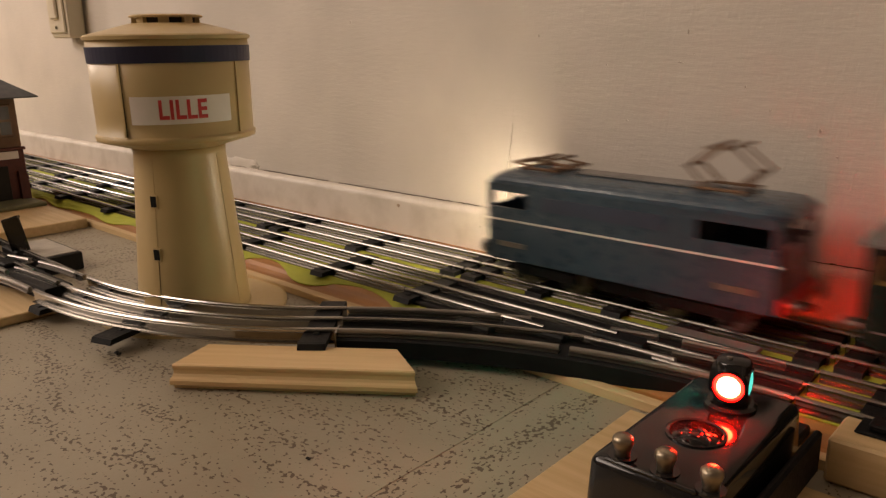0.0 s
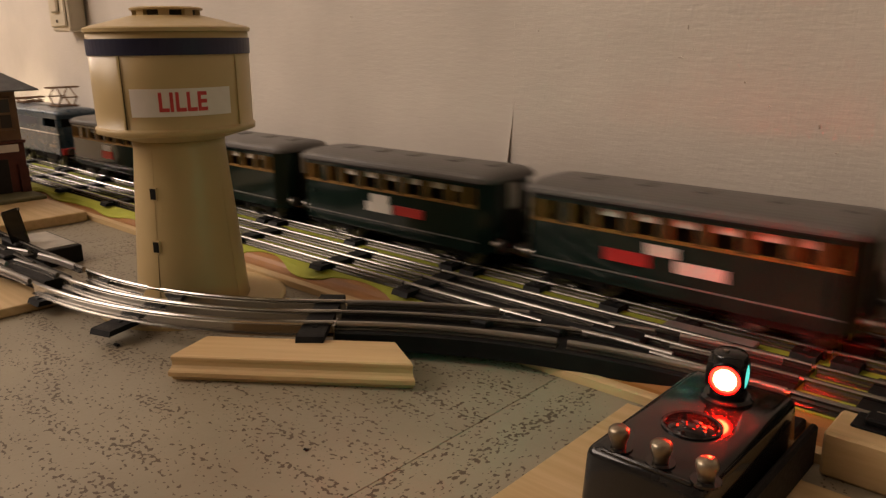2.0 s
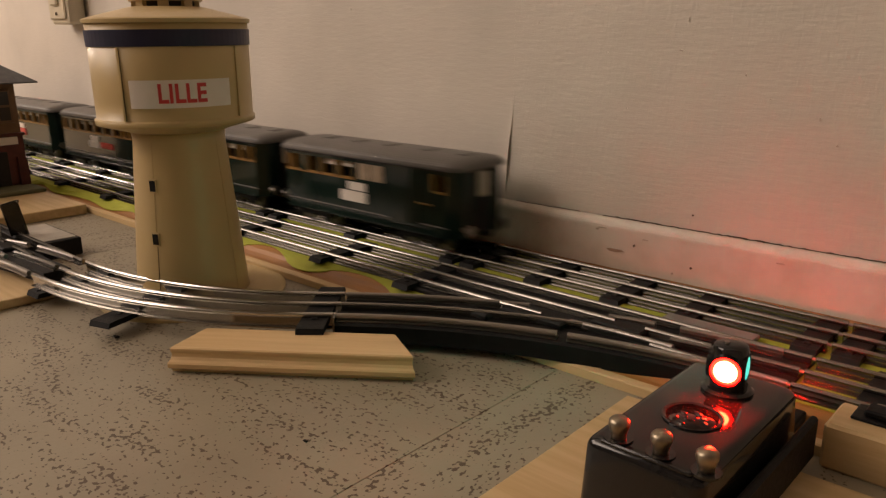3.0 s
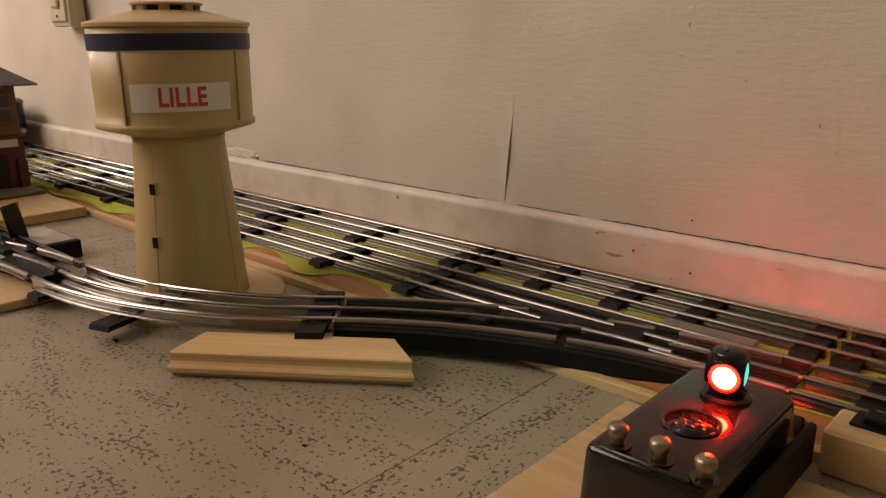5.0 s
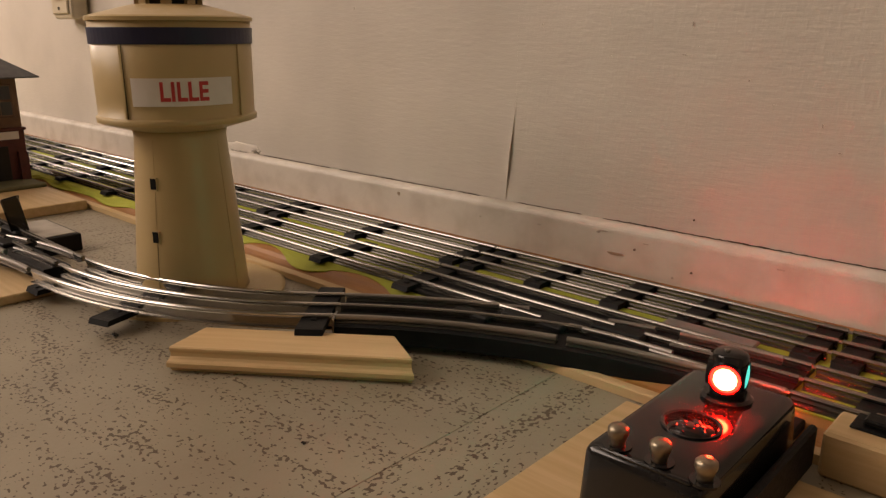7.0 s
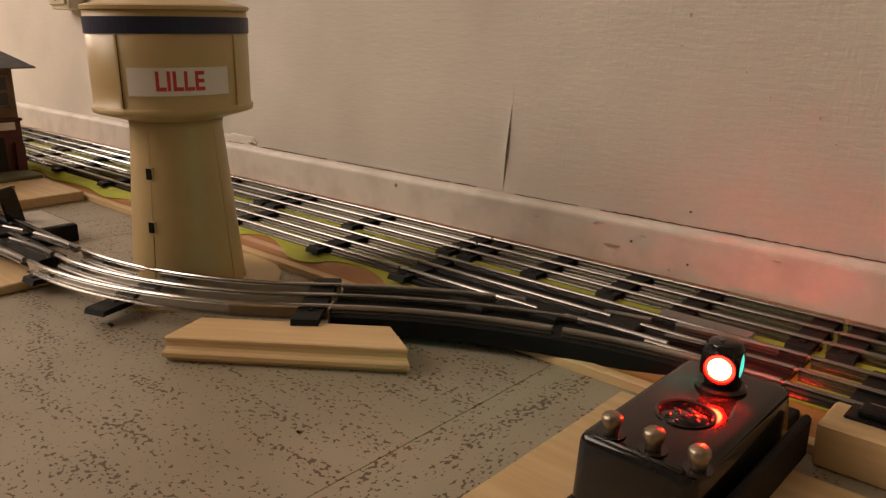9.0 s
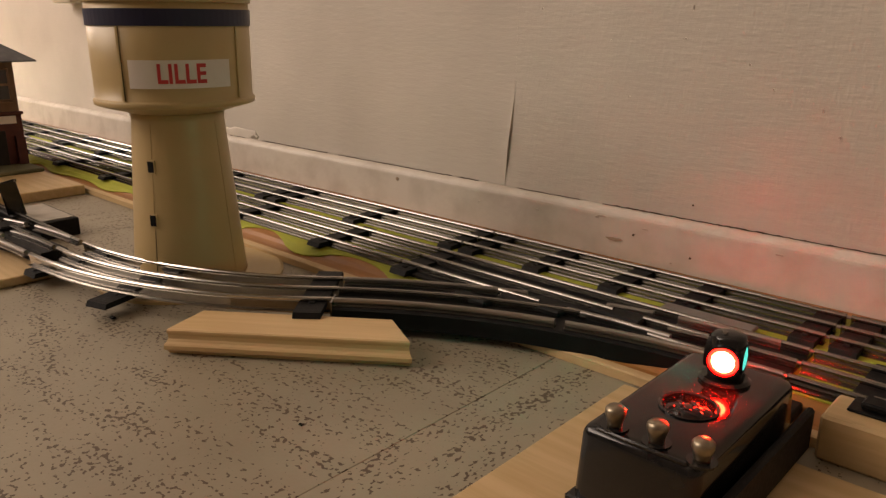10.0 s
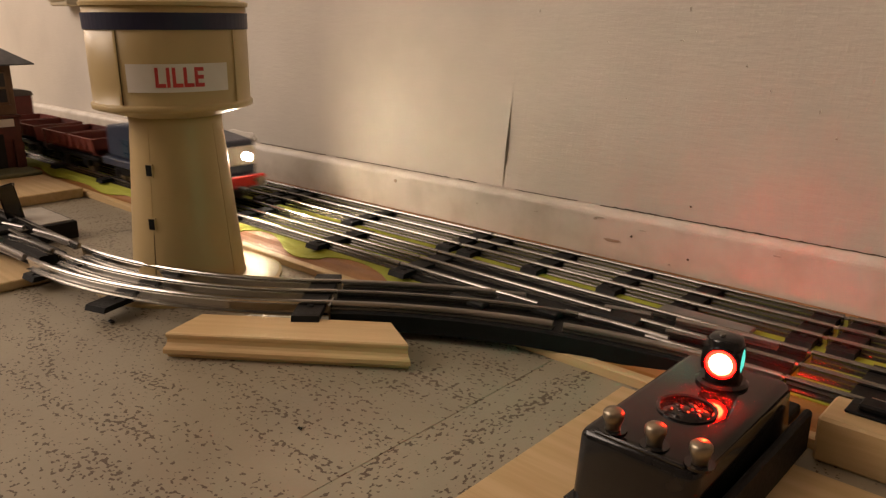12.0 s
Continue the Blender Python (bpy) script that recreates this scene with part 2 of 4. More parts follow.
# ---- the room ----
WALL_Y, PLINTH_Y, RAIL, DECK = 0.448, 0.440, 0.019, 0.012
X0, X1, Y0, TOP = -4.2, 2.2, -3.0, 2.4
floor = tagged(part("floor", box(X0, X1, Y0, 0.6, -0.05, -0.004), DARK), "floor slab under beige speckled tiles", "floor", kind="structure")
tagged(part("ceiling", box(X0, X1, Y0, 0.6, TOP, TOP + 0.05), PLASTER), "plain pale ceiling", "ceiling", kind="structure")
wall_north = tagged(part("wall_north", box(X0, X1, WALL_Y, 0.6, 0, TOP), PAPER), "wall with cream painted woven wallpaper", "wall", kind="structure")
tagged(part("wall_west", box(X0 - 0.1, X0, Y0, 0.6, 0, TOP), PAPER), "plain cream wall", "wall", kind="structure")
tagged(part("wall_east", box(X1, X1 + 0.1, Y0, 0.6, 0, TOP), PAPER), "plain cream wall", "wall", kind="structure")
tagged(part("wall_south", box(X0, X1, Y0 - 0.1, Y0, 0, TOP), PAPER), "plain cream wall", "wall", kind="structure")

# plinth with a rounded, chipped top edge
prof = [(PLINTH_Y, 0.0)] + [(PLINTH_Y + 0.006 * (1 - math.cos(a)), 0.0388 + 0.006 * math.sin(a)) for a in [i * math.pi / 12 for i in range(7)]] + [(WALL_Y - 0.0005, 0.0449), (WALL_Y - 0.0005, 0.0)]
baseboard = tagged(part("baseboard", prism(prof, X0, X1), PAINT, smooth=False), "low cream painted plinth with chipped top edge", "baseboard", kind="structure")


def crack_strip(x0, x1, width):
    """A dark uneven gap between plinth and wallpaper."""
    rng = random.Random(int(x0 * 1000))
    b = bmesh.new()
    n = max(3, int((x1 - x0) / 0.0028))
    lo, hi = [], []
    for i in range(n + 1):
        x = x0 + (x1 - x0) * i / n
        w = width * (0.05 + 0.5 * rng.random() ** 2) * (0.3 if i in (0, n) else 1)
        z = 0.0450 + rng.uniform(-0.0002, 0.0003)
        lo.append(b.verts.new((x, WALL_Y - 0.0016, z)))
        hi.append(b.verts.new((x, WALL_Y - 0.0016, z + w)))
    back = [[b.verts.new(v.co + Vector((0, 0.002, 0))) for v in row] for row in (lo, hi)]
    for i in range(n):
        b.faces.new((lo[i], lo[i + 1], hi[i + 1], hi[i]))
        b.faces.new((hi[i], hi[i + 1], back[1][i + 1], back[1][i]))
    part("gap", b, CRACK, baseboard, "dark crack along the top of the plinth")


for a, b_, w in ((-0.72, -0.69, 0.0010), (-0.66, -0.555, 0.0011), (-0.54, -0.40, 0.0008), (-0.395, -0.372, 0.0014), (-0.335, -0.28, 0.0005), (-0.262, -0.06, 0.0012), (-0.05, 0.3, 0.001)):
    crack_strip(a, b_, w)


def chip(x, z, w, h, y=PLINTH_Y):
    rng = random.Random(int(x * 7919))
    b = bmesh.new()
    pts = [(math.cos(k * 0.7) * w * rng.uniform(0.6, 1), math.sin(k * 0.7) * h * rng.uniform(0.6, 1)) for k in range(9)]
    front = [b.verts.new((x + u, y - 0.0006, z + v)) for u, v in pts]
    back = [b.verts.new((x + u * 1.2, y + 0.0006, z + v * 1.2)) for u, v in pts]
    b.faces.new(front[::-1])
    for i in range(9):
        b.faces.new((front[i], front[(i + 1) % 9], back[(i + 1) % 9], back[i]))
    return b


part("chip", chip(-0.247, 0.0245, 0.007, 0.0014), SCUFF, baseboard, "brown scuff on the plinth")
part("chip", chip(-0.233, 0.030, 0.0009, 0.0009), CRACK, baseboard)
part("chip", chip(-0.193, 0.0225, 0.0009, 0.0008), CRACK, baseboard)
part("chip", chip(-0.455, 0.036, 0.002, 0.0018), SCUFF, baseboard)
part("nail_hole", chip(-0.198, 0.0545, 0.0008, 0.0008, WALL_Y), CRACK, wall_north, "tiny dark hole in the wallpaper")
for x, z, w, h in ((-0.3187, 0.172, 0.0007, 0.0016), (-0.2101, 0.1726, 0.0006, 0.0026), (-0.2139, 0.1546, 0.0026, 0.0006), (-0.2644, 0.1529, 0.0006, 0.0007),
                   (-0.1731, 0.141, 0.0009, 0.0012), (-0.1304, 0.1184, 0.0010, 0.0020), (-0.12, 0.1048, 0.0012, 0.0013), (-0.5142, 0.1863, 0.0006, 0.0024),
                   (-0.2054, 0.1596, 0.0007, 0.0005), (-0.158, 0.128, 0.0005, 0.0010), (-0.2480, 0.118, 0.0010, 0.0005)):
    part("stain", chip(x, z, w * 0.7, h * 0.7, WALL_Y + 0.0002), FAINT, wall_north, "small brown mark on the paper")
for x, z, w, h in ((-0.2576, 0.0386, 0.0040, 0.0006), (-0.2610, 0.0372, 0.0016, 0.0009), (-0.225, 0.0352, 0.0030, 0.0004), (-0.2053, 0.0166, 0.0010, 0.0007),
                   (-0.31, 0.034, 0.0022, 0.0004), (-0.365, 0.031, 0.0010, 0.0006), (-0.14, 0.036, 0.0032, 0.0005)):
    part("scratch", chip(x, z, w, h), FAINT, baseboard)


def plaster_lump():
    b = bmesh.new()
    bmesh.ops.create_icosphere(b, subdivisions=3, radius=1)
    for v in b.verts:
        k = 1 + 0.5 * noise.noise(v.co * 1.7)
        v.co = Vector((-0.70 + v.co.x * 0.040 * k, WALL_Y - 0.0002 + v.co.y * 0.0008 * k, 0.0470 + v.co.z * 0.007 * k))
    return b


part("filler_lump", plaster_lump(), PAINT, baseboard, "smear of old filler over the plinth", smooth=True)


def wallpaper_sheet():
    """The overlapping sheet with its lower corner curling off the wall."""
    b = bmesh.new()
    nx, nz = 60, 60
    grid = []
    for i in range(nx + 1):
        u = i / nx
        x = -4.0 + (3.66) * (1 - (1 - u) ** 3)
        col = []
        for k in range(nz + 1):
            z = 0.0456 + (TOP - 0.06) * (k / nz) ** 2.2
            edge = max(0, 1 - (-0.34 - x) / 0.02) ** 2
            curl = 0.0017 * edge * math.exp(-((z - 0.078) / 0.022) ** 2)
            shift = -0.007 * max(0, min(1, (0.116 - z) / 0.07)) * (1 if x > -0.7 else 0) * edge
            col.append(b.verts.new((x + shift, WALL_Y - 0.00004 - curl, z)))
        grid.append(col)
    for i in range(nx):
        for k in range(nz):
            b.faces.new((grid[i][k], grid[i + 1][k], grid[i + 1][k + 1], grid[i][k + 1]))
    ob = part("wallpaper_sheet", b, PAPER2, smooth=True)
    s = ob.modifiers.new("thick", "SOLIDIFY")
    s.thickness, s.offset = 0.0006, -1
    return tagged(ob, "cream ribbed wallpaper sheet with curling lower edge", "wallpaper", kind="structure")


wallpaper_sheet()


def wall_socket():
    t = thing("wall_socket", "old ivory surface-mounted switch box on the wall", "switch")
    part("case", box(-1.085, -1.028, WALL_Y - 0.024, WALL_Y - 0.0015, 0.182, 0.262, 0.004, seg=2), IVORY, t)
    part("cover", box(-1.080, -1.033, WALL_Y - 0.027, WALL_Y - 0.0235, 0.188, 0.256, 0.0015), IVORY, t)
    part("rocker", box(-1.066, -1.046, WALL_Y - 0.031, WALL_Y - 0.0265, 0.205, 0.24, 0.002), IVORY, t)
    for z in (0.195, 0.249):
        part("screw", cyl((-1.056, WALL_Y - 0.0285, z), (-1.056, WALL_Y - 0.026, z), 0.002), STEEL, t)


wall_socket()


def ceiling_lamp(x, y, z):
    t = thing("ceiling_lamp", "wide round white ceiling lamp", "lamp")
    part("rose", cyl((x, y, TOP - 0.0005), (x, y, TOP - 0.02), 0.05, 24), WHITE, t)
    part("stem", cyl((x, y, TOP - 0.02), (x, y, z + 0.15), 0.008, 12), WHITE, t)
    part("shade", lathe([(0.02, z + 0.16), (0.30, z + 0.13), (0.62, z + 0.07), (0.86, z + 0.012), (0.85, z + 0.008), (0.60, z + 0.062), (0.29, z + 0.12), (0.018, z + 0.15)], 40, x, y), WHITE, t)


ceiling_lamp(-1.75, -0.85, 1.46)


def table_lamp(x, y):
    t = thing("table_lamp", "small brass reading lamp on the floor", "lamp")
    part("foot", lathe([(0.0, 0.0), (0.09, 0.0), (0.09, 0.012), (0.02, 0.02), (0.0, 0.02)], 28, x, y), BRASS, t)
    part("pole", cyl((x, y, 0.018), (x, y, 0.61), 0.008, 12), BRASS, t)
    part("shade", lathe([(0.03, 0.63), (0.05, 0.61), (0.09, 0.575), (0.088, 0.574), (0.046, 0.606), (0.02, 0.624)], 28, x, y), BRASS, t)


table_lamp(-2.14, -0.016)

# ---- track bed ----
def track_bed():
    """Long pine board whose front edge is a stepped moulding."""
    prof = [(0.303, 0.0), (0.303, 0.0042), (0.3055, 0.0048), (0.3095, 0.0055), (0.3125, 0.0075), (0.3145, 0.0100), (0.3180, 0.0116), (0.3215, 0.012), (PLINTH_Y - 0.001, 0.012), (PLINTH_Y - 0.001, 0.0)]
    t = thing("track_bed", "long pine board with moulded front edge under the tracks", "board")
    part("board", prism(prof, -3.9, -0.0715), ORANGE_WOOD, t)
    part("board", prism([(0.3185, 0.0), (0.3185, 0.012), (PLINTH_Y - 0.001, 0.012), (PLINTH_Y - 0.001, 0.0)], -0.0712, 1.6), ORANGE_WOOD, t)
    part("lip", prism([(0.3012, 0.0002), (0.3012, 0.0046), (0.3022, 0.0052), (0.3060, 0.0056), (0.3060, 0.0002)], -3.9, -0.0715), PINE, t, "pale pine lip")
    return t


track_bed()


def green_paper():
    """Green paper laid over the board, its front edge cut in waves and following the slope."""
    b = bmesh.new()
    rows = []
    n = 700
    for i in range(n + 1):
        x = -3.88 + 5.4 * i / n
        k = 0.5 + 0.5 * math.sin((x + 0.496) * 2 * math.pi / 0.104)
        damp = 1 if x > -0.62 else 0.35
        front = 0.3085 + 0.0105 * k * damp + 0.0008 * math.sin(x * 90)
        if x > -0.315:
            front = min(front + (x + 0.315) * 0.6, 0.3195)
        col = []
        for j in range(7):
            y = front + (0.3235 - front) * j / 6
            if y < 0.3125:
                z = 0.0055 + (0.0075 - 0.0055) * (y - 0.3085) / 0.004
            elif y < 0.3145:
                z = 0.0075 + 0.0025 * (y - 0.3125) / 0.002
            elif y < 0.3215:
                z = 0.0100 + 0.0020 * (y - 0.3145) / 0.007
            else:
                z = 0.012
            col.append(b.verts.new((x, y, z + 0.0011)))
        col.append(b.verts.new((x, 0.4270, 0.0131)))
        rows.append(col)
    for a, c in zip(rows, rows[1:]):
        for j in range(7):
            b.faces.new((a[j], c[j], c[j + 1], a[j + 1]))
    ob = part("green_paper", b, GREEN)
    s = ob.modifiers.new("thick", "SOLIDIFY")
    s.thickness, s.offset = 0.0009, -1
    return tagged(ob, "yellow-green paper with wavy cut edge on the track bed", "paper")


green_paper()
DECK = 0.0132

# ---- tracks ----
LOW = RAIL - 0.0062
TUBE = [(0.0016 * math.sin(a), RAIL - 0.0016 + 0.0016 * math.cos(a)) for a in [radians(d) for d in range(-140, 141, 35)]]
RAILP = TUBE + [(0.0005, LOW + 0.0022), (0.0005, LOW + 0.0009), (0.0026, LOW + 0.0007), (0.0026, LOW), (-0.0026, LOW), (-0.0026, LOW + 0.0007), (-0.0005, LOW + 0.0009), (-0.0005, LOW + 0.0022)]
GAUGE = 0.0175
FOOT = LOW + 0.0022
LOWRAIL = TUBE + [(0.0005, FOOT + 0.0008), (0.0030, FOOT + 0.0006), (0.0030, FOOT), (-0.0030, FOOT), (-0.0030, FOOT + 0.0006), (-0.0005, FOOT + 0.0008)]
DEEP = [(u, z if z > RAIL - 0.0035 else z - 0.0026) for u, z in RAILP]


def tie(x, y, heading, width=0.0125, length=0.056, DECK=0.0132):
    """A pressed black tin sleeper with turned-down ends and clips."""
    b = prism([(-length / 2, DECK), (-length / 2 + 0.0015, DECK + 0.0030), (-length / 2 + 0.004, DECK + 0.0032), (length / 2 - 0.004, DECK + 0.0032), (length / 2 - 0.0015, DECK + 0.0030), (length / 2, DECK)], -width / 2, width / 2)
    for s in (-1, 1):
        box(-0.0018, 0.0018, s * (GAUGE + 0.0030) - 0.0016, s * (GAUGE + 0.0030) + 0.0016, DECK + 0.0022, DECK + 0.0040, 0.0005, b)
    b.transform(Matrix.Translation((x, y, 0)) @ Matrix.Rotation(radians(heading), 4, "Z"))
    return b


def straight_section(length, ties):
    """A straight piece with its right-hand end at the origin, running towards -x."""
    t = thing("track_section", "straight three-rail tinplate track with black sleepers", "track", "track sections")
    for s in (-1, 0, 1):
        part("rail", sweep([(-0.0006, 0), (-length + 0.0006, 0)], RAILP, s * GAUGE), STEEL, t)
        part("pin", cyl((-length - 0.004, s * GAUGE, RAIL - 0.0016), (-length + 0.004, s * GAUGE, RAIL - 0.0016), 0.0010, 8), DULL, t)
    for x in ties:
        part("sleeper", tie(-x, 0, 0), BLACK, t)
    return t


TRACK_A, TRACK_B = 0.3405, 0.3985
front_piece = straight_section(0.22, (0.079, 0.189))
front_piece.matrix_world = pose(-0.330, TRACK_A, 0)
for i in range(1, 16):
    copy_thing(front_piece, pose(-0.330 - 0.22 * i, TRACK_A, 0))
back_piece = straight_section(0.22, (0.009, 0.110, 0.211))
back_piece.matrix_world = pose(-0.330, TRACK_B, 0)
for i in range(1, 16):
    copy_thing(back_piece, pose(-0.330 - 0.22 * i, TRACK_B, 0))
for i in range(0, 6):
    copy_thing(back_piece, pose(-0.093 + 0.22 * (i + 1), TRACK_B, 0))
for i in range(0, 6):
    copy_thing(front_piece, pose(-0.093 + 0.22 * (i + 1), TRACK_A, 0))
short_piece = straight_section(0.235, (0.009, 0.072, 0.117, 0.172, 0.226))
short_piece.matrix_world = pose(-0.094, TRACK_B, 0)


def rail_run(path, offset, a, b_):
    n = len(path)
    return sweep(path[int(a * (n - 1)):int(b_ * (n - 1)) + 1], LOWRAIL, offset)


def turnout(label, m, mirror=1, plate_cover=True):
    """A turnout whose single end is at the origin and which opens towards -x; one leg bends towards -y (mirror 1) or +y."""
    t = thing("turnout", label, "turnout", "turnouts", m)
    leg = [(x, y * mirror) for x, y in bend(0, 0, 0, 0.356, 39, 40)]
    main = [(-0.235 * i / 40, 0) for i in range(41)]
    hw = 0.0225 if plate_cover else 0.0085
    plate = [(-0.024, 0.0050), (-0.024, 0.0140), (-0.0228, 0.0148), (0.0228, 0.0148), (0.024, 0.0140), (0.024, 0.0050)]
    plate = [(u * hw / 0.0225, z) for u, z in plate]
    part("leg_base", sweep(leg, plate), BLACK, t, "black base under the curved leg")
    part("main_base", sweep(main, [(u * 0.985, z if z < 0.01 else z - 0.0005) for u, z in plate] if mirror > 0 else plate), BLACK, t, "black base under the straight leg")
    s = GAUGE
    far = s * mirror
    # way runs to -x, so the left of the way is -y
    for off, a, b_ in ((far, 0, 0.46), (far, 0.485, 1), (0, 0.02, 0.26), (0, 0.44, 1), (-far, 0.06, 0.26), (-far, 0.32, 0.42), (-far, 0.595, 1)):
        part("rail", rail_run(leg, off, a, b_), DULL if off else STEEL, t)
    for off, a, b_ in ((-far, 0, 1), (0, 0.18, 0.34), (0, 0.41, 1), (far, 0.08, 0.28), (far, 0.57, 1)):
        part("rail", rail_run(main, off, a, b_), STEEL, t)
    ex, ey = leg[-1]
    b = box(-0.0005, 0.0005, -0.0245, -0.0120, 0.0064, RAIL - 0.0004)
    b.transform(Matrix.Translation((ex, ey, 0)) @ Matrix.Rotation(radians(39 * mirror), 4, "Z"))
    part("end_plate", b, STEEL, t, "bright metal end plate")
    # frog and guard pieces in black moulding
    b = box(-0.152, -0.112, -0.019 * mirror - 0.006, -0.019 * mirror + 0.006, DECK + 0.001, RAIL - 0.0008, 0.001)
    part("frog", b, BLACK, t, "black moulded frog")
    part("guard", box(-0.105, -0.075, -0.008, 0.004, DECK + 0.001, RAIL - 0.001, 0.001), BLACK, t)
    part("guard", box(-0.175, -0.150, -0.036 * mirror - 0.004, -0.036 * mirror + 0.004, DECK + 0.001, RAIL - 0.001, 0.001), BLACK, t)
    part("swing_rail", sweep([(-0.055, -0.013 * mirror), (-0.085, -0.0135 * mirror), (-0.112, -0.0165 * mirror)], RAILP), DULL, t, "moving switch blade")
    # black sleeper at the straight end
    part("sleeper", tie(-0.2285, -0.002 * mirror, 0, 0.0135, 0.056), BLACK, t)
    if plate_cover:
        part("throw_plate", box(-0.080, -0.030, 0.021, 0.034, DECK + 0.0008, DECK + 0.0032, 0.0006) if mirror > 0 else box(-0.08, -0.03, -0.034, -0.021, DECK + 0.0008, DECK + 0.0032, 0.0006), GREY, t, "flat grey cover plate")
    return t


turnout("black-based three-rail turnout with dull curved rails", pose(-0.0945, TRACK_A, 0))
turnout("black-based three-rail turnout on a pine plank", pose(-0.5205, 0.184, 0), 1, False)


def bent_section():
    t = thing("curved_track_section", "curved three-rail tinplate track on black sleepers", "track", "track sections")
    path = bend(-0.3195, 0.2615, 42, 0.30, -42, 40)
    for s in (-1, 0, 1):
        part("rail", sweep(path[:-1], DEEP, s * GAUGE), BRIGHT, t)
    for i, k in enumerate((2, 23, 37)):
        x, y = path[k]
        part("sleeper", tie(x, y, 42 * (1 - k / 40), 0.0150, 0.072 if k < 30 else 0.050, 0.0132 if k < 10 else 0.0066), BLACK, t)
    for s in (-1, 0, 1):
        d = Vector((-math.cos(radians(42)), -math.sin(radians(42))))
        p0 = Vector((-0.3195, 0.2615)) + Vector((-d.y, d.x)) * s * GAUGE
        part("pin", cyl((p0.x - d.x * 0.004, p0.y - d.y * 0.004, RAIL - 0.0016), (p0.x + d.x * 0.004, p0.y + d.y * 0.004, RAIL - 0.0016), 0.0011, 8), DULL, t)
    return t


bent_section()


def moulding_piece():
    """Short offcut of stepped moulding that props the track joint."""
    a, c = Vector((-0.3428, 0.1682)), Vector((-0.2433, 0.2408))
    d = (c - a).normalized()
    prof = [(0.0030, 0.0), (0.0026, 0.0014), (0.0, 0.0030), (0.0, 0.0052), (0.0007, 0.0060), (0.0022, 0.0066), (0.0033, 0.0078), (0.0036, 0.0098),
            (0.0028, 0.0112), (0.0028, 0.0124), (0.0036, 0.0130), (0.0300, 0.0131), (0.0300, 0.0)]
    b = prism(prof, 0, (c - a).length)
    for v in b.verts:
        v.co.x += 0.002 - 0.50 * v.co.y if v.co.x > 0.05 else 0.30 * v.co.y - 0.002
    ob = part("moulding_offcut", b, PINE_PALE)
    ob.matrix_world = Matrix.Translation((a.x, a.y, 0)) @ Matrix.Rotation(math.atan2(d.y, d.x), 4, "Z")
    return tagged(ob, "short pale pine moulding offcut propping the track", "moulding")


moulding_piece()


def plank(x0, x1, y0, y1, h, label):
    return tagged(part("plank", box(x0, x1, y0, y1, 0.0, h, 0.0008), PINE), label, "plank")


plank(-1.62, -0.745, 0.0, 0.2995, 0.0095, "wide pale pine plank under the model house")
tagged(part("plank", box(-0.742, -0.510, 0.060, 0.200, 0.0, 0.0060, 0.0008), PINE), "pine plank under the outer turnout", "plank")
plank(-0.1545, -0.0885, 0.10, 0.2935, 0.0035, "thin pale plank under the switch motor")
plank(-0.0845, 0.20, 0.06, 0.2800, 0.0035, "thin pale plank beside the switch motor")
tagged(part("wooden_block", box(-0.0705, 0.40, 0.2935, 0.3180, 0.0, 0.0192, 0.0012), PINE), "thick pine block propping a turnout", "block")


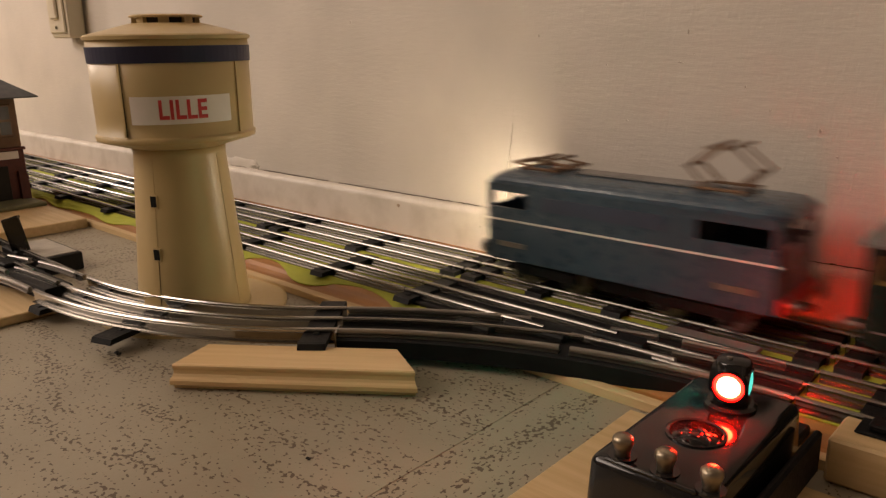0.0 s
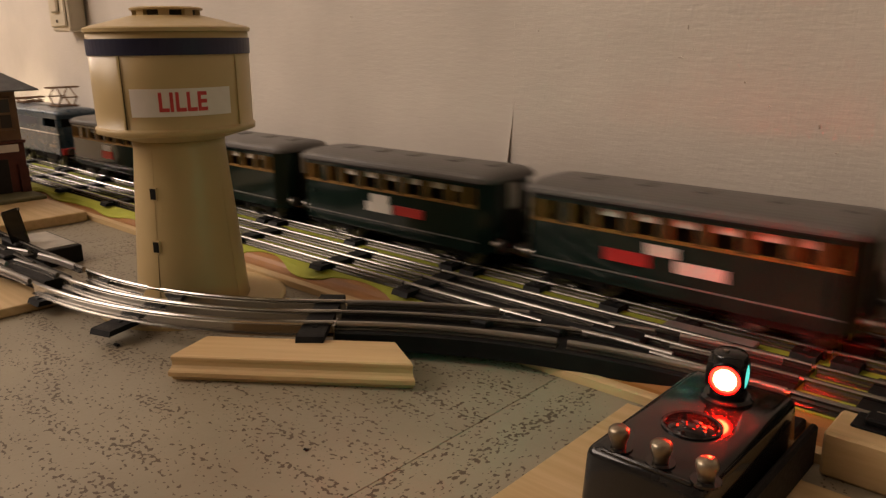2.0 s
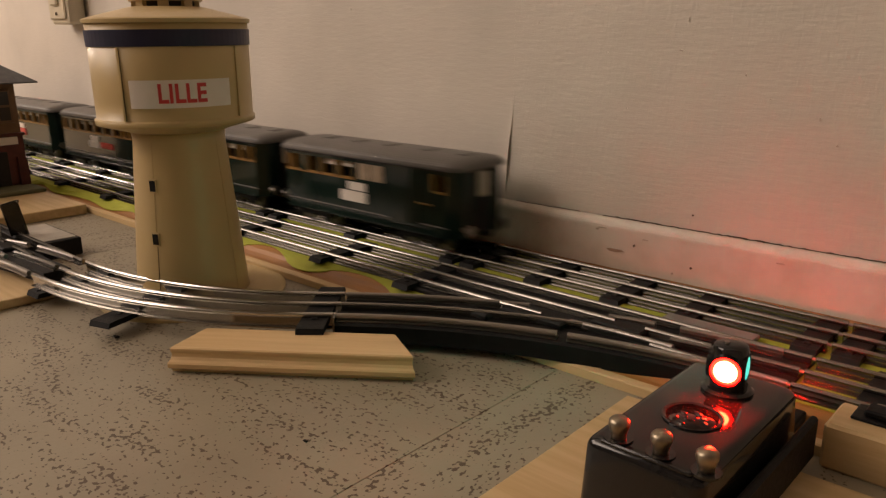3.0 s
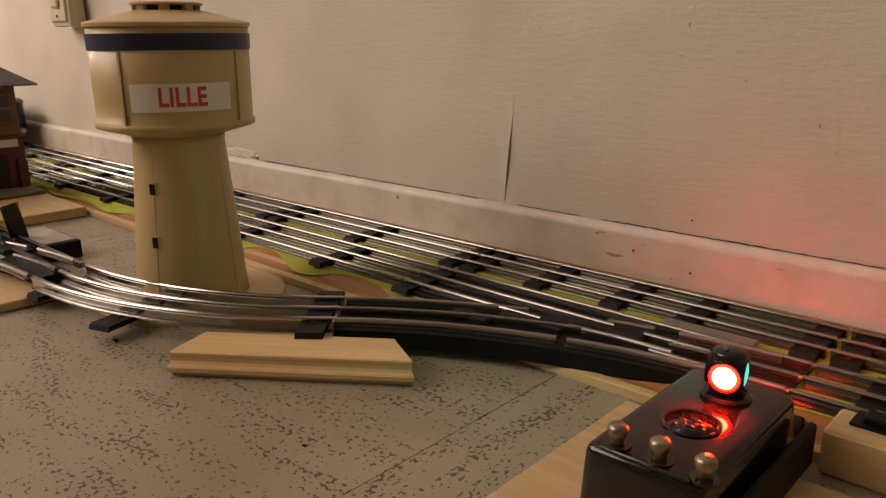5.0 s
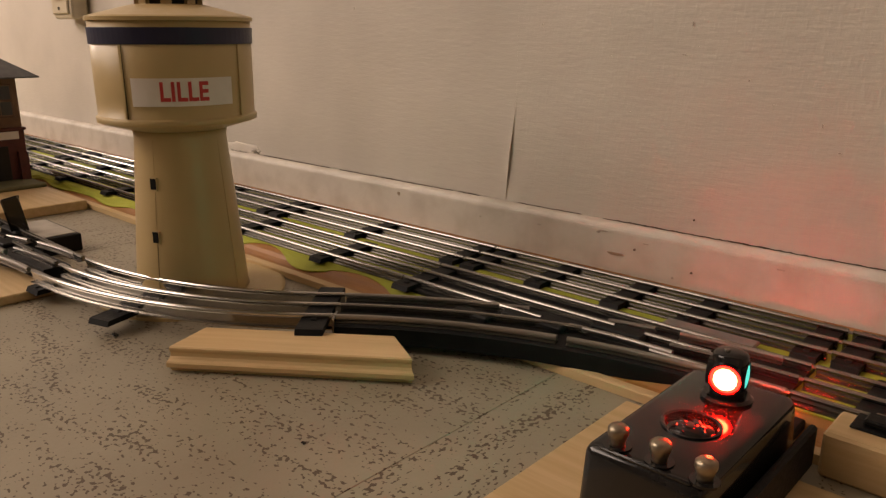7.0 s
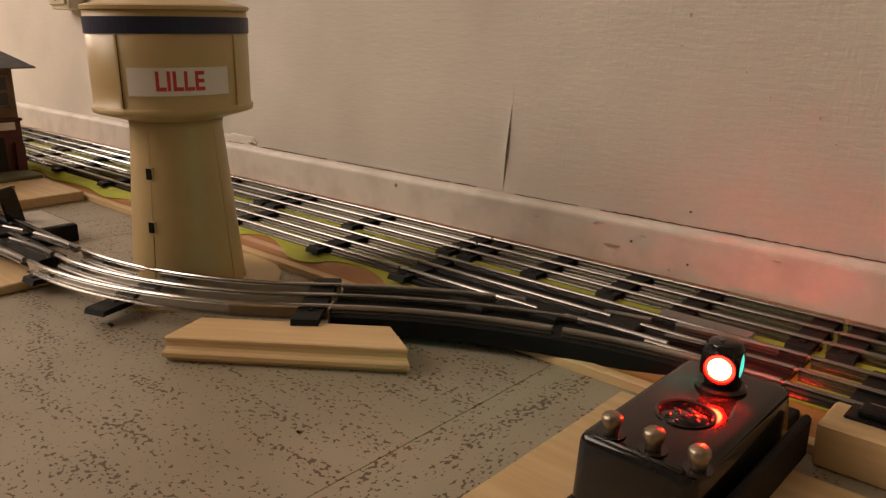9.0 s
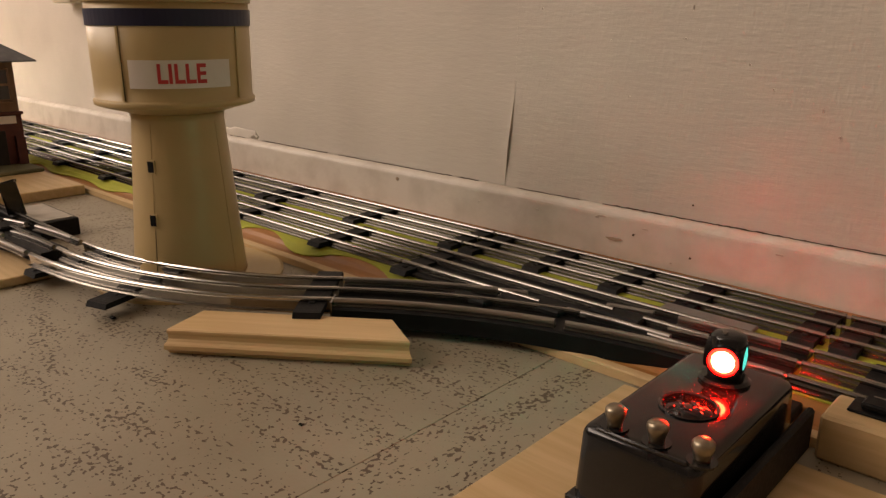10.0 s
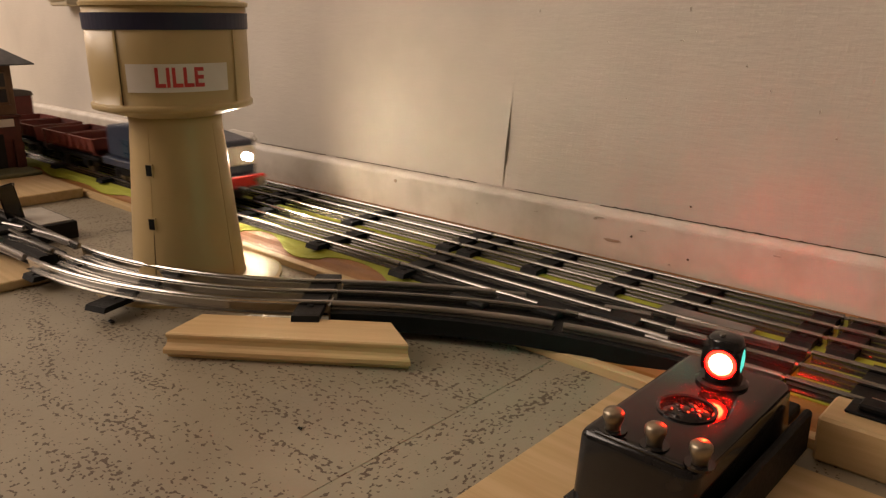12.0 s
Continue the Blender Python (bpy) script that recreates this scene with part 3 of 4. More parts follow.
# ---- water tower ----
def water_tower(cx, cy):
    t = thing("water_tower", "cream plastic model water tower with navy band", "water tower", m=pose(cx, cy, 0))
    base = lathe([(0.0, 0.0), (0.060, 0.0), (0.060, 0.0018), (0.058, 0.0026), (0.037, 0.0032), (0.0, 0.0032)], 56)
    part("base", base, CREAM, t, "round tan base plate", smooth=False)
    part("stem", lathe([(0.0362, 0.003), (0.0357, 0.006), (0.0280, 0.104), (0.0286, 0.1085)], 64), CREAM, t, smooth=True)
    tank = lathe([(0.0280, 0.1085), (0.0458, 0.1135), (0.0478, 0.1142), (0.0481, 0.1172), (0.0467, 0.1182), (0.0469, 0.1300), (0.0473, 0.1735), (0.0460, 0.1738)], 72)
    part("tank", tank, CREAM, t, smooth=False)
    for me in (t.children[-1].data,):
        for f in me.polygons:
            f.use_smooth = abs(f.normal.z) < 0.25
    part("band", lathe([(0.0466, 0.1600), (0.0478, 0.1600), (0.0481, 0.1693), (0.0468, 0.1693)], 72), NAVY, t, "navy blue tape band", smooth=False)
    part("roof", lathe([(0.0462, 0.1730), (0.0486, 0.1732), (0.0489, 0.1752), (0.0476, 0.1760), (0.0215, 0.1826), (0.0, 0.1828)], 64), CREAM, t, "shallow conical roof")
    cup = part("cupola", lathe([(0.0170, 0.1822), (0.0172, 0.1862), (0.0, 0.1862)], 40), DARK, t, "dark louvred drum")
    part("cap", lathe([(0.0, 0.1858), (0.0212, 0.1858), (0.0216, 0.1868), (0.0200, 0.1876), (0.0, 0.1880)], 48), CREAM, t)
    for k in range(8):
        a = radians(45 * k + 12)
        b = box(0.0164, 0.0196, -0.0030, 0.0030, 0.1815, 0.1862)
        b.transform(Matrix.Rotation(a, 4, "Z"))
        part("louvre_post", b, CREAM, t)
    face = math.atan2(-cy, -cx)
    for dz in (-37, 50, 140, 230):
        a = face + radians(dz)
        b = box(0.0462, 0.0479, -0.0007, 0.0007, 0.1185, 0.1598)
        b.transform(Matrix.Rotation(a, 4, "Z"))
        part("seam", b, CREAM, t)
        # thin brown strip stands in for the shadow gap along the seam
        b = box(0.0462, 0.0474, 0.0007, 0.00092, 0.1185, 0.1598)
        b.transform(Matrix.Rotation(a, 4, "Z"))
        part("joint_line", b, CRACK, t, "dark strip painted for the shade beside the seam")
        b = prism([(-0.0006, 0.004), (0.0006, 0.004), (0.0006, 0.104), (-0.0006, 0.104)], 0.0, 0.0012)
        lean = Matrix.Rotation(a, 4, "Z") @ Matrix.Translation((0.0353, 0, 0)) @ Matrix.Rotation(math.atan2(-0.0079, 0.098), 4, "Y")
        b.transform(lean)
        part("seam", b, CREAM, t)
        # same painted shadow gap along the stem seam
        b = prism([(0.0006, 0.004), (0.0010, 0.004), (0.0010, 0.104), (0.0006, 0.104)], 0.0, 0.0009)
        b.transform(lean)
        part("joint_line", b, CRACK, t, "dark strip painted for the shade beside the seam")
    # two slit windows beside a seam
    for z, r in ((0.0775, 0.0303), (0.0445, 0.0329)):
        b = box(r - 0.001, r + 0.0005, -0.0027, 0.0027, z - 0.0042, z + 0.0040)
        b.transform(Matrix.Rotation(face - radians(37), 4, "Z"))
        w = part("window_frame", b, CREAM, t)
        b = box(r, r + 0.0007, -0.0020, 0.0020, z - 0.0033, z + 0.0034)
        b.transform(Matrix.Rotation(face - radians(37), 4, "Z"))
        part("window", b, BLACK, w, "small dark slit window")
    # curved paper label
    mid = math.degrees(face) + 5
    lab = lathe([(0.0466, 0.1257), (0.0473, 0.1257), (0.0475, 0.1415), (0.0467, 0.1415)], 32, 0, 0, mid - 36, mid + 36)
    plate = part("name_label", lab, LABEL, t, "white paper name label")
    cu = bpy.data.curves.new("LILLE", "FONT")
    cu.body, cu.size, cu.align_x, cu.align_y, cu.offset = "LILLE", 0.0150, "CENTER", "CENTER", 0.00042
    cu.space_character = 1.02
    tmp = new("tmp_text", cu)
    bpy.context.view_layer.update()
    me = bpy.data.meshes.new_from_object(tmp.evaluated_get(bpy.context.evaluated_depsgraph_get()))
    bpy.data.objects.remove(tmp)
    b = bmesh.new()
    b.from_mesh(me)
    bmesh.ops.triangulate(b, faces=b.faces[:])
    bmesh.ops.subdivide_edges(b, edges=[e for e in b.edges if e.calc_length() > 0.003], cuts=2)
    for v in b.verts:
        ang = radians(mid) + v.co.x * 0.82 / 0.0475
        z = 0.1334 + v.co.y
        r = 0.04750 + 0.00020 * (z - 0.1275) / 0.016
        v.co = Vector((r * math.cos(ang), r * math.sin(ang), z))
    part("lettering", b, RED_INK, plate, "red letters")
    return t


water_tower(-0.4520, 0.2448)


# ---- switch motors ----
def dome_knob(x, y, z, parent):
    k = part("terminal", lathe([(0.0, z), (0.0026, z), (0.0025, z + 0.0018), (0.0029, z + 0.0032), (0.0036, z + 0.0052), (0.0035, z + 0.0068), (0.0025, z + 0.0078), (0.0, z + 0.0080)], 20, x, y), BRASS, parent, "dull nickel terminal nut", smooth=True)
    part("washer", lathe([(0.0, z - 0.0003), (0.0048, z - 0.0003), (0.0048, z + 0.0006), (0.0, z + 0.0006)], 20, x, y), GLOSS, k)


def switch_motor():
    t = thing("switch_motor", "glossy black bakelite switch motor with lit red lantern", "switch motor")
    z = 0.0345
    b = box(-0.1222, -0.0770, 0.1990, 0.2870, 0.0036, z, 0.0042, seg=4)
    for v in b.verts:
        k = (v.co.z - 0.0036) / (z - 0.0036)
        v.co.x += (-0.101 - v.co.x) * 0.07 * k
        v.co.y += (0.24 - v.co.y) * 0.04 * k
    part("housing", b, GLOSS, t, smooth=True)
    part("skirt", box(-0.1236, -0.0756, 0.1976, 0.2885, 0.0036, 0.0075, 0.0008), GLOSS, t)
    part("ridge", box(-0.1150, -0.0830, 0.2012, 0.2025, z - 0.0012, z + 0.0004, 0.0005), GLOSS, t)
    ex, ey = -0.0988, 0.2363
    part("emblem_ring", lathe([(0.0106, z - 0.0005), (0.0106, z + 0.0006), (0.0100, z + 0.0010), (0.0092, z + 0.0006), (0.0092, z - 0.0005)], 32, ex, ey), GLOSS, t, "raised round rim")
    # a worn relief of shallow bosses inside the rim
    rng = random.Random(5)
    b = lathe([(0.0, z + 0.0002), (0.0090, z + 0.0002), (0.0090, z - 0.0008)], 28, ex, ey)
    for i in range(8):
        a, r = rng.uniform(0, 6.28), 0.0072 * math.sqrt(rng.random())
        c = bmesh.new()
        bmesh.ops.create_uvsphere(c, u_segments=10, v_segments=6, radius=1)
        c.transform(Matrix.Translation((ex + r * math.cos(a), ey + r * math.sin(a), z + 0.0001)) @ Matrix.Rotation(a * 2, 4, "Z") @ Matrix.Diagonal((rng.uniform(0.0010, 0.0026), rng.uniform(0.0006, 0.0012), 0.0007, 1)))
        join(b, c)
    part("emblem", b, GLOSS, t, "shallow moulded relief", smooth=True)
    for x, y in ((-0.1108, 0.2062), (-0.0958, 0.2066), (-0.0803, 0.2060)):
        dome_knob(x, y, z, t)
    cx, cy, z0 = -0.0985, 0.2655, z + 0.0012
    part("lantern_ring", lathe([(0.0, z - 0.0004), (0.0094, z - 0.0004), (0.0096, z + 0.0010), (0.0084, z + 0.0020), (0.0, z + 0.0020)], 32, cx, cy), GLOSS, t)
    lant = part("lantern", lathe([(0.0, z0), (0.0061, z0), (0.0064, z0 + 0.002), (0.0064, z0 + 0.0166), (0.0057, z0 + 0.0176), (0.0030, z0 + 0.0181), (0.0, z0 + 0.0182)], 32, cx, cy), GLOSS, t, "black lantern body", smooth=True)
    part("top_pin", lathe([(0.0, z0 + 0.0179), (0.0012, z0 + 0.0179), (0.0011, z0 + 0.0189), (0.0, z0 + 0.0193)], 12, cx - 0.001, cy - 0.002), STEEL, lant, "small bright pin")
    c0 = Vector((cx, cy, z0 + 0.0090))
    for deg, kind, bore, seat, deep in ((-79, "front", 0.0056, 0.0066, 0.0078), (103, "back", 0.0050, 0.0066, 0.0160), (11, "side", 0.0050, 0.0058, 0.0066), (191, "side", 0.0050, 0.0056, 0.0074)):
        d = Vector((math.cos(radians(deg)), math.sin(radians(deg)), -0.16 if kind == "back" else 0)).normalized()
        turn = d.to_track_quat("Z", "Y").to_matrix().to_4x4()
        # the unseen rear tube is an added snoot that narrows the red glow
        # an open tube round the lens
        b = lathe([(bore, 0.0), (bore + 0.0007, 0.0), (bore + 0.0007, deep), (bore, deep), (bore, 0.0)], 28)
        b.transform(Matrix.Translation(c0) @ turn)
        part("lens_tube", b, GLOSS, lant, smooth=False)
        b = bmesh.new()
        bmesh.ops.create_uvsphere(b, u_segments=24, v_segments=10, radius=1)
        b.transform(Matrix.Translation(c0 + d * seat) @ turn @ Matrix.Diagonal((bore - 0.0001, bore - 0.0001, 0.0012, 1)))
        if kind == "side":
            part("lens", b, LAMP_GREEN if deg > 90 else LAMP_GREEN_DIM, lant, "glowing green lens", smooth=True)
            continue
        part("lens", b, LAMP_RED, lant, "glowing red lens", smooth=True)
        b = bmesh.new()
        bmesh.ops.create_uvsphere(b, u_segments=20, v_segments=8, radius=1)
        b.transform(Matrix.Translation(c0 + d * (seat + 0.0005)) @ turn @ Matrix.Diagonal((bore * 0.8, bore * 0.8, 0.0010, 1)))
        part("bulb_glow", b, LAMP_CORE if kind == "front" else LAMP_BACK, lant, "bright bulb behind the red lens", smooth=True)
    part("arm", box(-0.1, -0.082, 0.2865, 0.313, 0.0075, 0.0125, 0.0008), BLACK, t, "arm to the turnout")
    part("bracket", box(-0.0754, -0.0722, 0.205, 0.2930, 0.0036, 0.0215, 0.001), BLACK, t, "black mounting flange")


switch_motor()


def hand_switch():
    t = thing("turnout_motor", "small black motor box with grey top plate", "switch motor")
    part("housing", box(-0.672, -0.603, 0.2055, 0.2350, 0.0, 0.0140, 0.0012, seg=2), BLACK, t)
    part("top_plate", box(-0.668, -0.607, 0.2080, 0.2325, 0.0139, 0.0147, 0.0003), PALE_GREY, t, "worn grey top plate")
    return t


hand_switch()


def lever():
    t = thing("signal_plate", "dark upright signal plate on a small foot", "signal")
    b = box(-0.6415, -0.6385, 0.1965, 0.2095, 0.012, 0.043, 0.001)
    b.transform(Matrix.Translation((-0.64, 0.203, 0.016)) @ Matrix.Rotation(radians(10), 4, "X") @ Matrix.Translation((0.64, -0.203, -0.016)))
    part("plate", b, GLOSS, t)
    part("foot", box(-0.665, -0.632, 0.1965, 0.2062, 0.0062, 0.0165, 0.0012), BLACK, t)
    part("screw", cyl((-0.634, 0.203, 0.0425), (-0.634, 0.203, 0.0445), 0.001, 8), STEEL, t)


lever()


def turnout_fitting():
    t = thing("track_fitting", "black track base with bright metal tabs", "track fitting")
    part("base", box(-0.064, 0.10, 0.3035, 0.3175, 0.0193, 0.0205, 0.0004), BLACK, t)
    part("rib", box(-0.060, 0.10, 0.3060, 0.3150, 0.0204, 0.0235, 0.0008), BLACK, t)
    for x in (-0.058, -0.028, 0.002):
        part("tab", box(x, x + 0.017, 0.3150, 0.3172, 0.0204, 0.0228, 0.0004), STEEL, t, "bright metal tab")


turnout_fitting()


# ---- model house ----
def signal_house():
    t = thing("model_house", "red and brown model signal house with grey hipped roof", "house")
    x0, x1, y0, y1, z = -0.985, -0.882, 0.165, 0.2985, 0.0097
    part("base", box(x0 - 0.04, x1 + 0.042, y0 - 0.04, y1 + 0.0008, z, z + 0.004, 0.001), MOSS, t, "mossy grey base plate")
    part("lower_wall", box(x0, x1, y0, y1, z + 0.004, z + 0.056, 0.0005), BRICK, t, "dark red lower storey")
    part("ledge", box(x0 - 0.003, x1 + 0.003, y0 - 0.003, y1 + 0.0015, z + 0.056, z + 0.059, 0.0006), BRICK, t)
    part("upper_wall", box(x0 + 0.001, x1 - 0.001, y0 + 0.001, y1 - 0.001, z + 0.059, z + 0.112, 0.0005), TIMBER, t, "brown upper storey")
    part("plate", box(x1, x1 + 0.0012, y1 - 0.058, y1 - 0.006, z + 0.047, z + 0.055), LABEL, t, "white sign plate")
    for k in range(3):
        ya = y1 - 0.033 - 0.04 * k
        w = part("window_frame", box(x1 - 0.0012, x1 + 0.0012, ya, ya + 0.026, z + 0.070, z + 0.104, 0.0006), TIMBER, t)
        for zz in (0.0725, 0.0885):
            for yy in (0.002, 0.0135):
                part("pane", box(x1 + 0.0010, x1 + 0.0016, ya + yy, ya + yy + 0.0105, z + zz, z + zz + 0.0135), GLASS_DARK, w)
        part("sill", box(x1 - 0.001, x1 + 0.003, ya - 0.001, ya + 0.027, z + 0.068, z + 0.070), TIMBER, w)
    for k in range(2):
        ya = y1 - 0.045 - 0.055 * k
        d = part("door", box(x1 - 0.0008, x1 + 0.0012, ya, ya + 0.027, z + 0.004, z + 0.040, 0.0006), DARK, t, "dark arched doorway")
    for yy in (y1 - 0.004,):
        part("buttress", prism([(yy - 0.006, z + 0.004), (yy + 0.003, z + 0.004), (yy + 0.003, z + 0.030), (yy - 0.006, z + 0.034)], x1 - 0.001, x1 + 0.006), BRICK, t)
    b = bmesh.new()
    o = 0.030
    ez = z + 0.111
    lo = [b.verts.new(v) for v in ((x0 - o, y0 - o, ez), (x1 + o, y0 - o, ez), (x1 + o, y1 + 0.012, ez), (x0 - o, y1 + 0.012, ez))]
    mid = [b.verts.new((v.co.x, v.co.y, ez + 0.0014)) for v in lo]
    hi = [b.verts.new(v) for v in ((x0 + 0.04, y0 + 0.04, ez + 0.042), (x1 - 0.04, y0 + 0.04, ez + 0.042), (x1 - 0.04, y1 - 0.045, ez + 0.042), (x0 + 0.04, y1 - 0.045, ez + 0.042))]
    b.faces.new(lo[::-1])
    b.faces.new(hi)
    for p_, q_ in ((lo, mid), (mid, hi)):
        for i in range(4):
            b.faces.new((p_[i], p_[(i + 1) % 4], q_[(i + 1) % 4], q_[i]))
    part("roof", b, SLATE, t, "grey hipped roof")


signal_house()


# ---- trains ----
def side_panels(x0, x1, z0, z1, holes, y, thick, zo0, zo1, bm):
    """A wall along x with a row of openings (xa, xb) between the heights zo0 and zo1."""
    box(x0, x1, y - thick / 2, y + thick / 2, z0, zo0, 0, bm)
    box(x0, x1, y - thick / 2, y + thick / 2, zo1, z1, 0, bm)
    at = x0
    for a, c in sorted(holes):
        box(at, a, y - thick / 2, y + thick / 2, zo0, zo1, 0, bm)
        at = c
    box(at, x1, y - thick / 2, y + thick / 2, zo0, zo1, 0, bm)
    return bm


def arch_roof(x0, x1, half, z0, rise, overhang=0.0, hip=0.0):
    """A curved roof; with hip its two ends round down over that length."""
    pts = []
    for i in range(17):
        a = math.pi * i / 16
        c = math.cos(a)
        pts.append(((half + overhang) * (abs(c) ** 0.75) * (1 if c > 0 else -1), z0 + rise * math.sin(a) ** 0.8))
    pts.append((-(half + overhang), z0 - 0.0015))
    pts.append(((half + overhang), z0 - 0.0015))
    if not hip:
        return prism(pts, x0, x1)
    b = bmesh.new()
    stations = [(x0 + hip * k, math.sqrt(1 - (1 - k) ** 2)) for k in (0, 0.06, 0.2, 0.45, 0.7, 1)]
    stations += [(x1 - (x - x0), k) for x, k in reversed(stations)]
    rings = [[b.verts.new((x, y * (0.72 + 0.28 * k), z if z < z0 else z0 + (z - z0) * k)) for y, z in pts] for x, k in stations]
    for lo, hi in zip(rings, rings[1:]):
        for i in range(len(pts)):
            j = (i + 1) % len(pts)
            b.faces.new((lo[i], lo[j], hi[j], hi[i]))
    b.faces.new(rings[0])
    b.faces.new(rings[-1][::-1])
    bmesh.ops.recalc_face_normals(b, faces=b.faces[:])
    return b


def wheel(x, y, r, parent):
    s = 1 if y > 0 else -1
    b = cyl((x, y - 0.0015, RAIL + r), (x, y + 0.0015, RAIL + r), r, 20)
    cyl((x, y - s * 0.0025, RAIL + r), (x, y - s * 0.0012, RAIL + r), r + 0.0013, 20, bm=b)
    cyl((x, y, RAIL + r), (x, y + s * 0.003, RAIL + r), 0.0022, 10, bm=b)
    return part("wheel", b, DULL, parent)


def bogie(x, parent, r=0.0085, base=0.034):
    b = box(x - base / 2 - 0.006, x + base / 2 + 0.006, -0.0145, 0.0145, RAIL + r, RAIL + r + 0.006, 0.001)
    for s in (-1, 1):
        box(x - base / 2 - 0.007, x + base / 2 + 0.007, s * 0.0225 - 0.0015, s * 0.0225 + 0.0015, RAIL + r - 0.003, RAIL + r + 0.0045, 0.0012, b)
        for dx in (-base / 2, base / 2):
            box(x + dx - 0.004, x + dx + 0.004, s * 0.0242 - 0.0012, s * 0.0242 + 0.0012, RAIL + r - 0.0055, RAIL + r + 0.0035, 0.0008, b)
    bg = part("bogie", b, BLACK, parent, "black bogie frame")
    for dx in (-base / 2, base / 2):
        for y in (-GAUGE, GAUGE):
            wheel(x + dx, y, r, bg)


def buffers(x, way, parent, z=0.036):
    for y in (-0.018, 0.018):
        b = cyl((x, y, z), (x + way * 0.006, y, z), 0.0018, 10)
        cyl((x + way * 0.006, y, z), (x + way * 0.0072, y, z), 0.0042, 14, bm=b)
        part("buffer", b, DULL, parent)
    part("coupling", box(min(x, x + way * 0.0085), max(x, x + way * 0.0085), -0.003, 0.003, z - 0.006, z - 0.003, 0.0006), BLACK, parent)


def coach(label, plates, baggage=False, length=0.193):
    """Runs towards -x: its front end is at x = 0, its rear at x = length."""
    t = thing("passenger_coach", label, "coach", "train coaches")
    half, z0, z1, wo0, wo1 = 0.0268, 0.0300, 0.0782, 0.0617, 0.0737
    L, END = length, 0.0185
    if baggage:
        holes = [(0.0090, 0.0140), (0.0165, 0.026), (0.036, 0.0485), (0.053, 0.0692), (0.0736, 0.0898), (L - 0.0210, L - 0.0090)]
    else:
        holes = [(0.0090, 0.0140), (0.0165, 0.026), (0.0348, 0.0465)] + [(0.0515 + 0.0222 * i, 0.0680 + 0.0222 * i) for i in range(5)] + [(0.1615, 0.1710), (0.1755, 0.1840)]
    for s in (-1, 1):
        b = side_panels(0.008, L - 0.008, z0, z1, holes, s * half, 0.0012, wo0, wo1, bmesh.new())
        part("side", b, COACH, t)
        for x, xe in ((0.008, 0.0), (L - 0.008, L)):
            b = box(min(x, xe), max(x, xe), s * half - 0.0006, s * half + 0.0006, z0, z1)
            for v in b.verts:
                if abs(v.co.x - xe) < 1e-5:
                    v.co.y -= s * (half - END)
            part("corner_panel", b, COACH, t)
        for a, c in holes:
            fr = box(a - 0.0004, c + 0.0004, s * half - 0.0008, s * half + 0.0008, wo0 - 0.0010, wo0 + 0.0003)
            box(a - 0.0006, a + 0.0002, s * half - 0.0009, s * half + 0.0009, wo0, wo1, 0, fr)
            box(c - 0.0002, c + 0.0006, s * half - 0.0009, s * half + 0.0009, wo0, wo1, 0, fr)
            part("window_frame", fr, YELLOW, t, "thin yellow window frame")
            if 0.036 < a < L - 0.03:
                part("window_blind", box(a + 0.0006, c - 0.0006, s * (half - 0.0030) - 0.0003, s * (half - 0.0030) + 0.0003, wo1 - 0.0048, wo1 + 0.001), WHITE, t, "white half-drawn blind")
            part("window_jamb", box(a + 0.0002, a + 0.0018, s * (half - 0.0012) - 0.0006, s * (half - 0.0012) + 0.0006, wo0, wo1), YELLOW, t, "ochre inner jamb")
        part("sill_line", box(0.008, (0.092 if baggage else L - 0.008), s * (half + 0.0008) - 0.0004, s * (half + 0.0008) + 0.0004, wo0 - 0.0014, wo0 - 0.0007), YELLOW, t, "thin yellow line under the windows")
        part("waist_line", box(0.008, L - 0.008, s * (half + 0.0008) - 0.0004, s * (half + 0.0008) + 0.0004, z0 + 0.0072, z0 + 0.0080), GREY, t, "thin grey crease line")
        part("roof_gutter", box(0.008, L - 0.008, s * (half + 0.0012) - 0.0006, s * (half + 0.0012) + 0.0006, z1 - 0.0022, z1 - 0.0012), BLACK, t)
        for x, z, w, h, m_ in plates:
            part("destination_plate", box(x, x + w, s * (half + 0.0011) - 0.0005, s * (half + 0.0011) + 0.0005, z, z + h), m_, t, "red plate" if m_ is RED else "white plate")
    for x in (0.0006, L - 0.0006):
        e = bmesh.new()
        box(x - 0.0006, x + 0.0006, -END, END, z0, wo0 - 0.004, 0, e)
        box(x - 0.0006, x + 0.0006, -END, -0.007, wo0 - 0.004, z1, 0, e)
        box(x - 0.0006, x + 0.0006, 0.007, END, wo0 - 0.004, z1, 0, e)
        box(x - 0.0006, x + 0.0006, -0.007, 0.007, wo1 + 0.003, z1 + 0.002, 0, e)
        part("end_wall", e, COACH, t)
        way = -1 if x < 0.1 else 1
        part("gangway", box(min(x, x + way * 0.0016), max(x, x + way * 0.0016), -0.009, 0.009, z0 + 0.002, z1 + 0.004, 0.001), BLACK, t, "black gangway bellows")
        part("door_pane", box(min(x + way * 0.0014, x + way * 0.0022), max(x + way * 0.0014, x + way * 0.0022), -0.0055, 0.0055, wo0 - 0.004, wo1 + 0.001), PALE_GREY, t, "pale end door pane")
        buffers(x, way, t)
    # added dark sheet along the middle, so the lower windows look shaded
    part("interior", box(0.030, L - 0.012, -0.0010, 0.0010, z0 + 0.002, wo1 - 0.0035), DARK, t, "dark sheet standing in for the shade inside the coach")
    part("floor_pan", box(0.008, L - 0.008, -half + 0.001, half - 0.001, z0 - 0.001, z0 + 0.002), BLACK, t)
    r = arch_roof(-0.003, L + 0.003, half, z1, 0.0066, 0.0014, 0.013)
